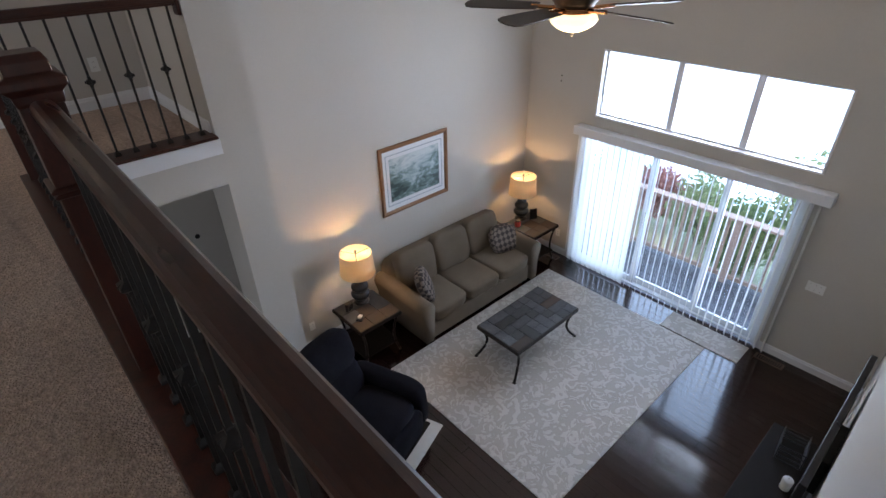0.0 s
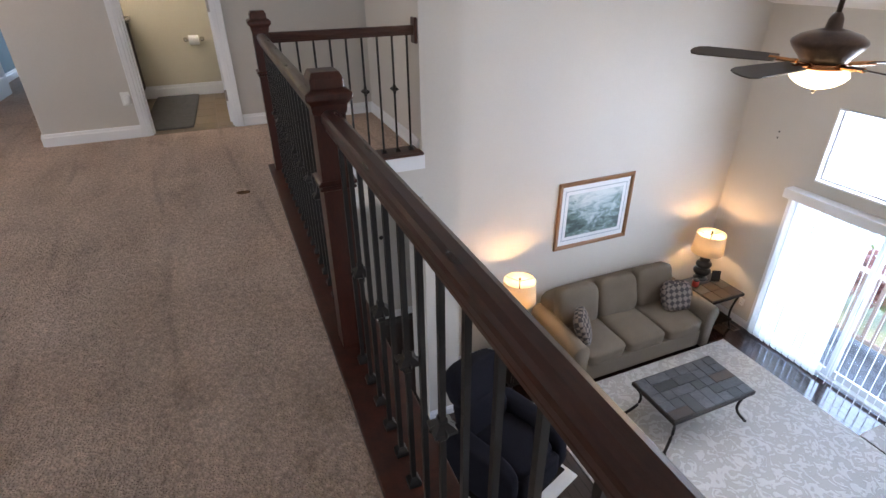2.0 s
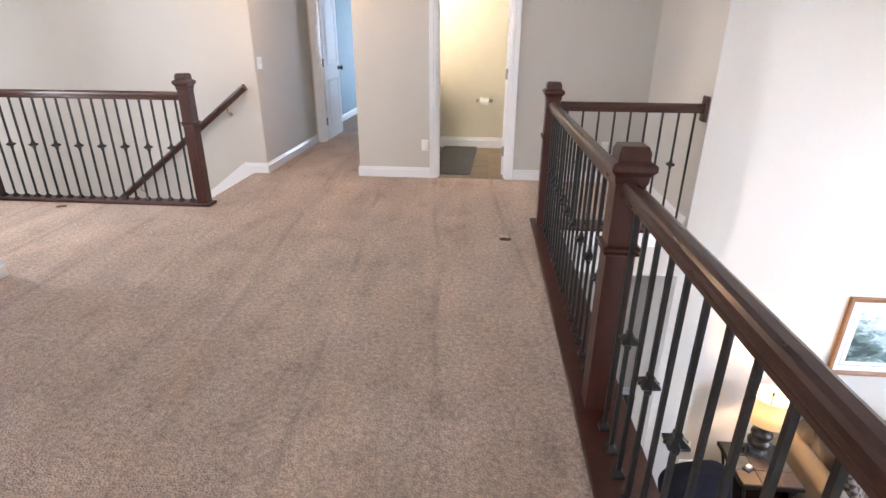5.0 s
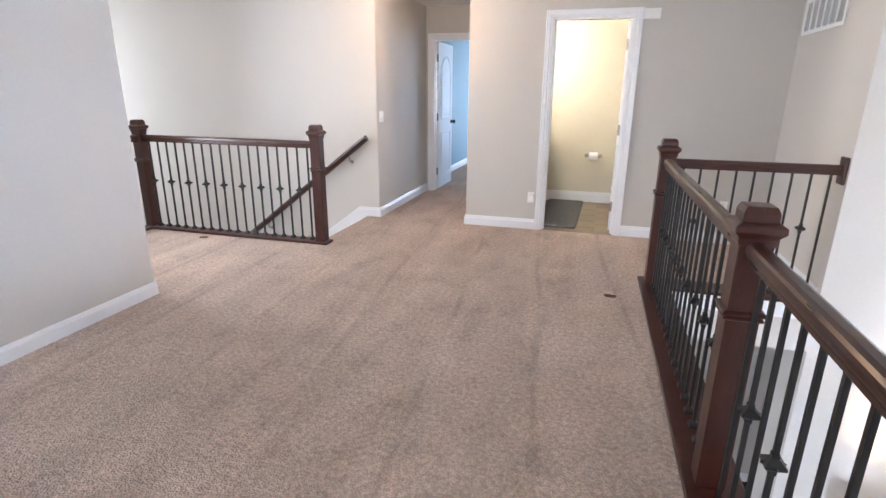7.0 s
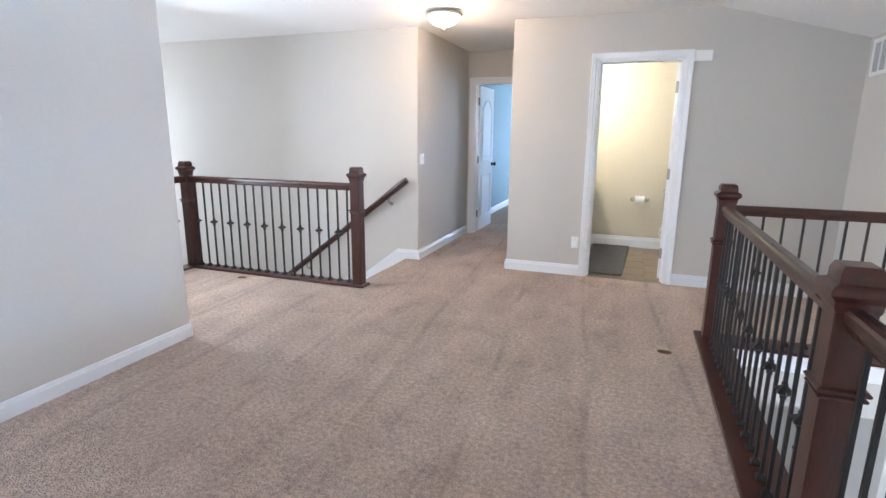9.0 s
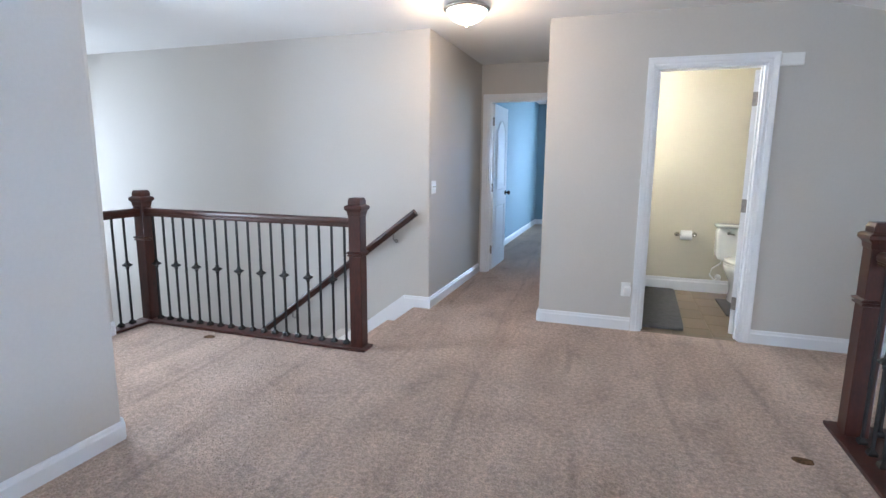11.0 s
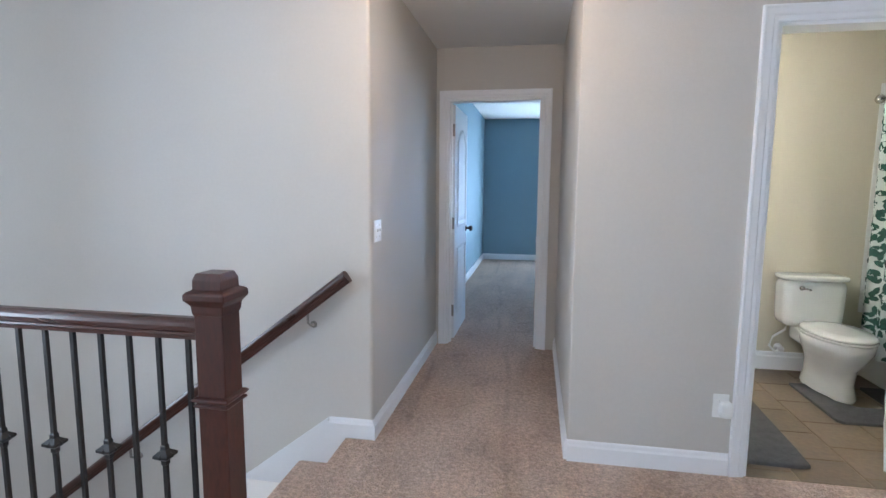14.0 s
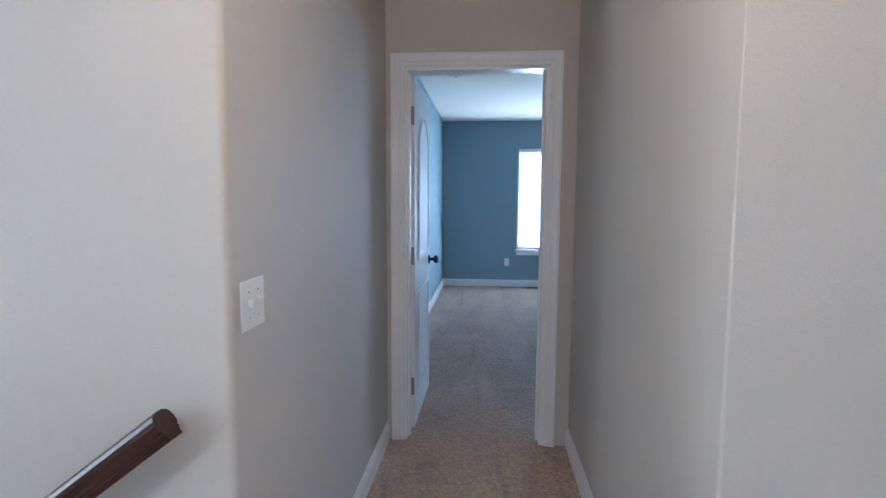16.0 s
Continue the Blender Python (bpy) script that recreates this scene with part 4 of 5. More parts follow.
part("frame", B((-0.055, 0.055, -0.008, 0.008, 0, 0.15)), M_RESIN, pf, bevel=0.003, at=pose(0, 0, 0, -10))
part("back_stand", B((-0.01, 0.01, 0.008, 0.06, 0, 0.006)), M_RESIN, pf)

# recliner
M_CREAM = mat("cream_mat_border", (0.60, 0.58, 0.54), 0.9, 0.05, 20)
rm = pose(2.03, 3.2, ZF, 0, 0, 20)
fm = thing("floor_mat", rm, "dark floor mat with a pale border under the recliner", "mat")
part("field", B((-0.44, 0.44, -0.44, 0.50, 0, 0.010)), M_ESPRESSO, fm)
part("border", B((-0.47, -0.44, -0.56, 0.53, 0, 0.012), (0.44, 0.47, -0.56, 0.53, 0, 0.012), (-0.44, 0.44, -0.56, -0.44, 0, 0.012), (-0.44, 0.44, 0.50, 0.53, 0, 0.012)), M_CREAM, fm)
rc = thing("recliner", pose(2.03, 3.2, ZF + 0.012, 0, 0, 20), "dark navy plush recliner armchair with padded back", "armchair")
part("base", B((-0.30, 0.30, -0.36, 0.36, 0.03, 0.28)), M_NAVY, rc, bevel=0.02)
part("seat_cushion", rounded(0.54, 0.62, 0.20, 5, 0.25, seed=11), M_NAVY, rc, smooth=True, at=pose(0, -0.12, 0.40))
part("footrest", rounded(0.54, 0.12, 0.30, 5, 0.0, seed=12), M_NAVY, rc, smooth=True, at=pose(0, -0.42, 0.26))
for sx in (-1, 1):
    part("arm", rounded(0.19, 0.84, 0.56, 5, 0.0, seed=13 + sx), M_NAVY, rc, smooth=True, at=pose(sx * 0.345, -0.03, 0.32))
part("back_lower", rounded(0.56, 0.24, 0.42, 4, 0.0, seed=16), M_NAVY, rc, smooth=True, at=pose(0, 0.28, 0.60, -14))
part("back_upper", rounded(0.62, 0.26, 0.40, 4, 0.0, seed=17), M_NAVY, rc, smooth=True, at=pose(0, 0.37, 0.90, -16))

# picture
pic = thing("framed_picture", pose(3.99, PY, -1.235), "oak-framed landscape print with white mat hanging over the sofa", "picture")
W, H = 0.515, 0.42
bm = bmesh.new()
fr = [(0.0, 0.0), (0.0, 0.020), (0.012, 0.028), (0.035, 0.022), (0.050, 0.014), (0.050, 0.0)]
rings = []
for cx, cz in ((-1, -1), (1, -1), (1, 1), (-1, 1), (-1, -1)):
    rings.append([(cx * (W - w), -d, cz * (H - w)) for w, d in fr])
loft(bm, rings, close=False)
part("frame", bm, M_OAK, pic)
part("mat_board", B((-W + 0.05, W - 0.05, -0.008, 0, -H + 0.05, H - 0.05)), M_MATBOARD, pic)
def rim(x, z, t, d0, d1):
    return B((-x, x, -d1, -d0, z - t, z), (-x, x, -d1, -d0, -z, -z + t), (-x, -x + t, -d1, -d0, -z + t, z - t), (x - t, x, -d1, -d0, -z + t, z - t))
part("mat_line", rim(0.425, 0.315, 0.010, 0.008, 0.0095), M_MATLINE, pic)
part("print", B((-0.375, 0.375, -0.010, -0.008, -0.265, 0.265)), M_PRINT, pic)

# ceiling fan
FX, FY = 3.25, 2.205
fan = thing("ceiling_fan", pose(FX, FY, 0.028), "five-blade bronze ceiling fan with lit glass bowl on a downrod", "ceiling fan")
M_BRONZE = mat("oil_rubbed_bronze", (0.085, 0.055, 0.042), 0.35, 0.25, 15, metal=0.8)
M_COPPER = mat("copper_trim", (0.55, 0.25, 0.11), 0.25, 0.1, 15, metal=1.0)
M_BLADE = mat("walnut_fan_blade", (0.040, 0.027, 0.021), 0.5, 0.2, 5, stretch=(1, 8, 8), spec=0.3)
M_GLASS_LIT = mat("lit_alabaster_glass", (1.0, 0.86, 0.55), 0.4, 0.06, 6, emit=2.6)
FC = CEIL - 0.278 * (FX - 0.55)
bm = bmesh.new()
lathe(bm, [(0.075, FC - 0.075), (0.08, FC - 0.05), (0.07, FC + 0.03)], 20)
part("canopy", bm, M_BRONZE, fan, smooth=True)
bm = bmesh.new()
tube(bm, [(0, 0, 0.96), (0, 0, FC - 0.06)], 0.013, 10)
part("downrod", bm, M_BRONZE, fan, smooth=True)
bm = bmesh.new()
lathe(bm, [(0.09, 0.815), (0.11, 0.82), (0.125, 0.845), (0.165, 0.89), (0.178, 0.915), (0.172, 0.93), (0.14, 0.955), (0.08, 0.975), (0.04, 0.985), (0.034, 1.03), (0.018, 1.06)], 32)
part("motor_housing", bm, M_BRONZE, fan, smooth=True)
bm = bmesh.new()
lathe(bm, [(0.10, 0.785), (0.118, 0.79), (0.118, 0.80), (0.10, 0.806), (0.115, 0.812), (0.11, 0.818)], 32)
part("trim_ring", bm, M_COPPER, fan, "copper trim ring", smooth=True)
bm = bmesh.new()
n = 40
secs = []
for r, z, wv in ((0.012, 0.680, 0), (0.05, 0.686, 0.0), (0.09, 0.70, 0.02), (0.118, 0.722, 0.05), (0.136, 0.752, 0.07), (0.13, 0.775, 0.05), (0.10, 0.79, 0)):
    secs.append([(r * (1 + wv * math.cos(6 * 2 * math.pi * i / n)) * math.cos(2 * math.pi * i / n), r * (1 + wv * math.cos(6 * 2 * math.pi * i / n)) * math.sin(2 * math.pi * i / n), z) for i in range(n)])
loft(bm, secs)
bowl = part("glass_bowl", bm, M_GLASS_LIT, fan, "lit scalloped alabaster glass bowl", smooth=True)
bm = bmesh.new()
lathe(bm, [(0.004, 0.653), (0.010, 0.661), (0.010, 0.670), (0.016, 0.679)], 12)
part("finial", bm, M_DARK, fan)
for k in range(5):
    a = 113 + 72 * k
    m = pose(0, 0, 0.80, 0, 0, a)
    bm = bmesh.new()
    tube(bm, [(0.08, 0, 0.012), (0.15, 0, 0.010), (0.26, 0, 0.016)], 0.012, 8)
    part("blade_iron", bm, M_COPPER, fan, at=m)
    out = [(0.22, -0.055), (0.45, -0.068), (0.62, -0.070), (0.67, -0.055), (0.69, -0.02), (0.69, 0.02), (0.67, 0.055), (0.62, 0.070), (0.45, 0.068), (0.22, 0.055)]
    bm = bmesh.new()
    loft(bm, [[(q[0], q[1], 0.0) for q in out], [(q[0], q[1], 0.007) for q in out]])
    part("blade", bm, M_BLADE, fan, at=m @ pose(0, 0, 0.014, -12))
bulb("fan_bulb", (FX, FY, 0.60), 26, 0.12, (1.0, 0.78, 0.48))

# television wall
tvs = thing("tv_stand", pose(3.75, 0.37, ZF), "low black television stand against the wall", "tv stand")
part("top", B((-0.75, 0.75, -0.21, 0.21, 0.49, 0.52)), M_ESPRESSO, tvs, bevel=0.004)
part("shelf", B((-0.70, 0.70, -0.19, 0.19, 0.08, 0.10)), M_ESPRESSO, tvs)
for x in (-0.73, 0.0, 0.73):
    part("side_panel", B((x - 0.015, x + 0.015, -0.20, 0.20, 0, 0.49)), M_ESPRESSO, tvs)
part("back_panel", B((-0.72, 0.72, -0.205, -0.195, 0.10, 0.49)), M_ESPRESSO, tvs)
tv = thing("television", pose(3.66, 0.152, -1.72), "thin black flat-screen television on the wall", "television")
part("bezel", B((-0.71, 0.71, 0.05, 0.09, -0.41, 0.41)), M_RESIN, tv, bevel=0.004)
part("screen", B((-0.695, 0.695, 0.0905, 0.092, -0.395, 0.395)), M_SCREEN, tv)
part("wall_mount", B((-0.2, 0.2, 0, 0.05, -0.15, 0.15)), M_DARK, tv)
rack = thing("wire_letter_tray", pose(4.26, 0.38, ZF + 0.52, 0, 0, 8), "black wire tray on the television stand", "tray")
for k in range(4):
    bm = bmesh.new()
    z = 0.01 + 0.045 * k
    s = 1 - 0.05 * k
    tube(bm, [(-0.13 * s, -0.09, z), (0.13 * s, -0.09, z), (0.13 * s, 0.09, z), (-0.13 * s, 0.09, z), (-0.13 * s, -0.09, z)], 0.006, 6)
    part("hoop", bm, M_WIRE, rack)
for x, y in ((-0.125, -0.09), (0.125, -0.09), (0.125, 0.09), (-0.125, 0.09)):
    bm = bmesh.new()
    tube(bm, [(x, y, 0), (x * 0.9, y, 0.16)], 0.005, 6)
    part("upright", bm, M_WIRE, rack)
jar = thing("white_candle", pose(3.90, 0.30, ZF + 0.52), "white pillar candle on the television stand", "candle")
bm = bmesh.new()
lathe(bm, [(0.035, 0), (0.038, 0.004), (0.038, 0.10), (0.034, 0.106), (0.004, 0.104)], 20)
part("wax", bm, M_CERAMIC, jar, smooth=True)
bm = bmesh.new()
tube(bm, [(0, 0, 0.10), (0.002, 0, 0.118)], 0.0015, 5)
part("wick", bm, M_WIRE, jar)


# windows and patio door
def clear_glass():
    m = bpy.data.materials.new("window_glass")
    m.use_nodes = True
    nt = m.node_tree
    nt.nodes.remove(nt.nodes["Principled BSDF"])
    g = nt.nodes.new("ShaderNodeBsdfGlossy")
    g.inputs["Roughness"].default_value = 0.02
    t = nt.nodes.new("ShaderNodeBsdfTransparent")
    fz = nt.nodes.new("ShaderNodeFresnel")
    fz.inputs[0].default_value = 1.3
    mx = nt.nodes.new("ShaderNodeMixShader")
    nt.links.new(fz.outputs[0], mx.inputs[0])
    nt.links.new(t.outputs[0], mx.inputs[1])
    nt.links.new(g.outputs[0], mx.inputs[2])
    nt.links.new(mx.outputs[0], nt.nodes["Material Output"].inputs[0])
    return m


M_GLASS = clear_glass()
M_VINYL = mat("white_vinyl", (0.80, 0.82, 0.85), 0.4, 0.02, 10)


def pane(parent, *b):
    p = part("pane", B(b), M_GLASS, parent)
    p.visible_shadow = False
    return p


def fixed_window(name, axis, p, a0, a1, z0, z1, splits, label):
    """A row of fixed lights in a wall opening; p is the plane of the glass."""
    w = thing(name, pose(0, 0, 0), label, "window", kind="structure")

    def b(u0, u1, d0, d1, v0, v1):
        return (p + d0, p + d1, u0, u1, v0, v1) if axis == "x" else (u0, u1, p + d0, p + d1, v0, v1)
    f = 0.035
    part("window_frame", B(b(a0, a1, -0.03, 0.03, z0, z0 + f), b(a0, a1, -0.03, 0.03, z1 - f, z1), b(a0, a0 + f, -0.03, 0.03, z0 + f, z1 - f), b(a1 - f, a1, -0.03, 0.03, z0 + f, z1 - f)), M_VINYL, w, bevel=0.004, segs=1)
    edges = [a0 + f] + list(splits) + [a1 - f]
    for s in splits:
        part("mullion", B(b(s - 0.035, s + 0.035, -0.028, 0.028, z0 + f, z1 - f)), M_VINYL, w, bevel=0.004, segs=1)
    for u0, u1 in zip(edges, edges[1:]):
        pane(w, *b(u0, u1, -0.002, 0.002, z0 + f, z1 - f))
    return w


fixed_window("window_1", "x", WX + 0.09, 1.183, 3.665, -0.80, -0.005, (1.957, 2.76), "white vinyl three-light window high above the patio door")
structure("trim_window_liner", B((WX - 0.012, WX + 0.058, 1.185, 1.2, -0.78, -0.022), (WX - 0.012, WX + 0.058, 3.648, 3.663, -0.78, -0.022), (WX - 0.02, WX + 0.058, 1.185, 3.663, -0.798, -0.78), (WX - 0.012, WX + 0.058, 1.185, 3.663, -0.022, -0.007)), M_TRIM, "white window liner and sill", "trim")

pd = thing("door_3", pose(0, 0, 0), "white three-panel sliding glass patio door", "door", kind="structure")
DY0, DY1, DZ1 = 1.22, 3.80, -0.93
part("door_frame", B((WX + 0.02, WX + 0.13, DY0, DY0 + 0.04, ZF, DZ1), (WX + 0.02, WX + 0.13, DY1 - 0.04, DY1, ZF, DZ1), (WX + 0.02, WX + 0.13, DY0 + 0.04, DY1 - 0.04, DZ1 - 0.04, DZ1), (WX + 0.02, WX + 0.13, DY0 + 0.04, DY1 - 0.04, ZF, ZF + 0.03)), M_VINYL, pd, bevel=0.003, segs=1)
ys = [DY0 + 0.04, 1.954 + 0.02, 2.80 + 0.02, DY1 - 0.04]
for i in range(3):
    x0 = WX + (0.05 if i != 1 else 0.085)
    a, c = ys[i] - (0.03 if i else 0), ys[i + 1] + (0.03 if i < 2 else 0)
    z0, z1 = ZF + 0.03, DZ1 - 0.04
    sash = part("sash", B((x0, x0 + 0.03, a, a + 0.065, z0, z1), (x0, x0 + 0.03, c - 0.065, c, z0, z1), (x0, x0 + 0.03, a + 0.065, c - 0.065, z0, z0 + 0.09), (x0, x0 + 0.03, a + 0.065, c - 0.065, z1 - 0.065, z1)), M_VINYL, pd, bevel=0.003, segs=1)
    pane(sash, x0 + 0.013, x0 + 0.017, a + 0.065, c - 0.065, z0 + 0.09, z1 - 0.065)
part("door_pull", B((WX + 0.03, WX + 0.05, 2.79, 2.815, ZF + 0.9, ZF + 1.12)), M_CHROME, pd, "metal pull handle", bevel=0.004)
casing_pd = structure("trim_patio_casing", B((WX - 0.016, WX, DY0 - 0.06, DY0, ZF, DZ1), (WX - 0.016, WX, DY1, DY1 + 0.06, ZF, DZ1)), M_TRIM, "white casing beside the patio door", "trim", bevel=0.003)

M_VANE = mat("white_vinyl_vane", (0.90, 0.90, 0.88), 0.5, 0.02, 30, trans=0.7)
bl = thing("vertical_blinds", pose(0, 0, 0), "white vertical blinds, half open, across the patio door", "blinds")
part("valance", B((5.90, 5.915, 1.01, 3.865, -1.04, -0.93), (5.915, WX, 1.01, 1.025, -1.04, -0.93), (5.915, WX, 3.85, 3.865, -1.04, -0.93), (5.915, WX, 1.025, 3.85, -0.945, -0.93)), M_VINYL, bl, "white valance box", bevel=0.003, segs=1)
part("head_rail", B((5.955, 5.995, 1.03, 3.84, -0.985, -0.95)), M_VINYL, bl)
bm = bmesh.new()
curve = [(-0.044, 0.0), (-0.022, 0.0045), (0.0, 0.006), (0.022, 0.0045), (0.044, 0.0)]
ring = [(q[0], q[1]) for q in curve] + [(q[0], q[1] - 0.0012) for q in reversed(curve)]
loft(bm, [[(q[0], q[1], z) for q in ring] for z in (0.0, 1.9)])
vane_me = finish(bm)
vane_me.materials.append(M_VANE)
y = 1.10
i = 0
while y < 3.82:
    turn = 22 + 3 * math.sin(i * 1.7) + (55 if y > 2.92 else 0)
    part("vane", vane_me, None, bl, at=pose(5.975, y, ZF + 0.03, 0, 0, turn))
    y += 0.083
    i += 1

# unseen window, assumed in the alcove's west wall
fixed_window("window_4", "x", -4.28, 2.99, 3.67, 0.62, 2.0, (), "unseen white vinyl window assumed in the alcove")
# unseen window, added round the loft's fill light
fixed_window("window_3", "y", -4.08, -2.75, 0.35, 0.65, 2.33, (-1.72, -0.68), "unseen white vinyl window added for the loft fill light")


# ---- small fixtures ----
def switch_plate(name, m, label, gangs=1, toggles=True):
    t = thing(name, m, label, "light switch")
    w = 0.035 + 0.023 * (gangs - 1)
    part("plate", B((-w, w, -0.006, 0, -0.057, 0.057)), M_PLASTIC, t, bevel=0.003)
    for g in range(gangs):
        x = (g - (gangs - 1) / 2) * 0.046
        part("toggle", B((x - 0.005, x + 0.005, -0.018, -0.005, -0.004, 0.012)), M_PLASTIC, t, bevel=0.002, segs=1)
        for z in (-0.03, 0.03):
            bm = bmesh.new()
            lathe(bm, [(0.003, 0.0), (0.0025, 0.001)], 8)
            part("screw", bm, M_CHROME, t, at=pose(x, -0.006, z, 90))
    return t


def outlet(m, label):
    t = thing("wall_outlet", m, label, "outlet", "wall outlets")
    part("plate", B((-0.035, 0.035, -0.006, 0, -0.057, 0.057)), M_PLASTIC, t, bevel=0.003)
    for z in (-0.02, 0.02):
        bm = bmesh.new()
        lathe(bm, [(0.017, 0.0), (0.0165, 0.002)], 16)
        part("receptacle", bm, M_PLASTIC, t, at=pose(0, -0.0055, z, 90))
        part("slot", B((-0.007, -0.005, -0.0085, -0.0076, z - 0.004, z + 0.005), (0.005, 0.007, -0.0085, -0.0076, z - 0.004, z + 0.005)), M_WIRE, t)
    return t


switch_plate("light_switch", pose(-2.2, 5.60, 1.10, 0, 0, 90), "white double toggle switch plate at the hall corner", 2)
switch_plate("light_switch", pose(WX, 0.88, -1.95, 0, 0, -90), "white triple switch plate beside the patio door", 3)
outlet(pose(2.35, PY, ZF + 0.30), "white outlet low on the living room wall")
outlet(pose(WX, 4.02, ZF + 0.33, 0, 0, -90), "white outlet beside the patio door")
outlet(pose(-1.335, 12.5, 0.38), "white outlet low on the blue wall")
outlet(pose(1.276, 5.48, 0.35), "white outlet low on the nook wall")
plug = outlet(pose(-0.515, 5.48, 0.335), "white outlet with a plug-in night light by the bathroom door")
part("night_light", rounded(0.055, 0.05, 0.075, 4), M_PLASTIC, plug, "plug-in night light", smooth=True, at=(0.012, -0.034, -0.005))

chime = thing("door_chime", pose(0.455, 5.48, 2.042), "small white door chime box beside the bathroom door", "door chime")
part("box", B((-0.068, 0.068, -0.035, 0, -0.042, 0.042)), M_PLASTIC, chime, bevel=0.004)
part("cover_line", B((-0.06, 0.06, -0.037, -0.0352, -0.034, -0.031)), M_TRIM, chime)

# return-air grille high on the nook's side wall
gr = thing("air_return_grille", pose(NX, 5.00, 1.965), "white air return grille high on the nook wall", "vent")
part("frame", B((-0.012, 0, -0.40, 0.40, 0.105, 0.135), (-0.012, 0, -0.40, 0.40, -0.135, -0.105), (-0.012, 0, -0.40, -0.375, -0.105, 0.105), (-0.012, 0, 0.375, 0.40, -0.105, 0.105)), M_PLASTIC, gr, bevel=0.002, segs=1)
# dark grey sheet added in place of the shade behind the slats
part("backing", B((-0.002, 0.0, -0.375, 0.375, -0.105, 0.105)), mat("grille_shadow_grey", (0.22, 0.22, 0.22), 0.8, 0.05, 5), gr)
for k in range(5):
    y0 = -0.375 + 0.75 * (k + 1) / 6
    part("divider", B((-0.011, -0.003, y0 - 0.008, y0 + 0.008, -0.105, 0.105)), M_PLASTIC, gr)
sl = finish(B((-0.008, -0.004, -0.375, 0.375, -0.002, 0.002)))
sl.materials.append(M_PLASTIC)
for k in range(16):
    part("slat", sl, None, gr, at=(0, 0, -0.096 + 0.0128 * k))


def floor_register(m, label, w=0.30, d=0.11, material=None):
    t = thing("floor_register", m, label, "vent", "floor registers")
    part("frame", B((-w / 2, w / 2, -d / 2, -d / 2 + 0.015, 0, 0.006), (-w / 2, w / 2, d / 2 - 0.015, d / 2, 0, 0.006), (-w / 2, -w / 2 + 0.015, -d / 2 + 0.015, d / 2 - 0.015, 0, 0.006), (w / 2 - 0.015, w / 2, -d / 2 + 0.015, d / 2 - 0.015, 0, 0.006)), material or M_DARK, t)
    for k in range(12):
        x = -w / 2 + 0.02 + (w - 0.04) * k / 11
        part("slat", B((x - 0.005, x + 0.005, -d / 2 + 0.015, d / 2 - 0.015, 0.001, 0.005)), material or M_DARK, t)
    return t


M_REG = mat("brown_register", (0.09, 0.06, 0.045), 0.5, 0.2, 20)
floor_register(pose(5.90, 0.98, ZF, 0, 0, 90), "brown floor register in the hardwood by the patio door", material=M_REG)
floor_register(pose(5.90, 4.02, ZF, 0, 0, 90), "brown floor register in the corner by the blinds", material=M_REG)
floor_register(pose(-0.86, 12.40, 0.002), "dark floor register below the bedroom window", material=M_REG)

# worn marks in the carpet
M_STAIN = mat("brown_carpet_mark", (0.13, 0.075, 0.040), 1.0, 0.5, 60, bump=0.6, bscale=150, spec=0.05)
for x, y, s, lab in ((0.262, 3.765, 1.0, "small dark mark worn into the carpet near the railing"), (-3.485, 4.18, 1.0, "small brown mark worn into the carpet by the stair railing")):
    bm = bmesh.new()
    pts = []
    for k in range(14):
        a = 2 * math.pi * k / 14
        r = 0.030 * s * (1 + 0.35 * noise.noise(Vector((x * 5 + math.cos(a), y * 3 + math.sin(a), 0))))
        pts.append((1.5 * r * math.cos(a), r * math.sin(a)))
    loft(bm, [[(q[0], q[1], 0.0) for q in pts], [(q[0] * 0.9, q[1] * 0.9, 0.005) for q in pts]])
    tagged(part("carpet_mark", bm, M_STAIN, at=(x, y, 0.0)), lab, "stain", "carpet marks")

# ceiling lamp at the hall
cl = thing("ceiling_lamp", pose(-1.72, 4.95, CEIL), "lit flush ceiling lamp with brushed nickel rim and glass bowl", "ceiling lamp")
bm = bmesh.new()
lathe(bm, [(0.150, -0.042), (0.165, -0.036), (0.168, -0.028), (0.158, -0.020), (0.150, -0.010), (0.120, 0.0)], 36)
part("rim", bm, M_CHROME, cl, "brushed nickel rim", smooth=True)
bm = bmesh.new()
lathe(bm, [(0.012, -0.128), (0.06, -0.122), (0.105, -0.10), (0.135, -0.070), (0.146, -0.042)], 36)
part("glass_bowl", bm, mat("lit_frosted_glass", (1.0, 0.93, 0.80), 0.4, 0.02, 6, emit=2.2), cl, "lit frosted glass bowl", smooth=True)
bm = bmesh.new()
lathe(bm, [(0.004, -0.150), (0.012, -0.142), (0.010, -0.132), (0.018, -0.127)], 14)
part("finial", bm, M_CHROME, cl, smooth=True)

sd = thing("smoke_detector", pose(-1.96, 9.46, 2.53), "white smoke detector on the bedroom ceiling", "smoke detector")
bm = bmesh.new()
lathe(bm, [(0.045, -0.042), (0.058, -0.036), (0.066, -0.014), (0.068, 0.0)], 24)
part("cover", bm, M_PLASTIC, sd, smooth=True)
bm = bmesh.new()
lathe(bm, [(0.012, -0.046), (0.014, -0.041)], 12)
part("button", bm, M_MATLINE, sd)

th = thing("thermostat", pose(1.74, 5.95, -1.70), "small dark round thermostat on the lower hall wall", "thermostat")
bm = bmesh.new()
lathe(bm, [(0.028, 0), (0.028, 0.010), (0.020, 0.016)], 20)
part("dial", bm, M_RESIN, th, at=pose(0, 0, 0, 90))
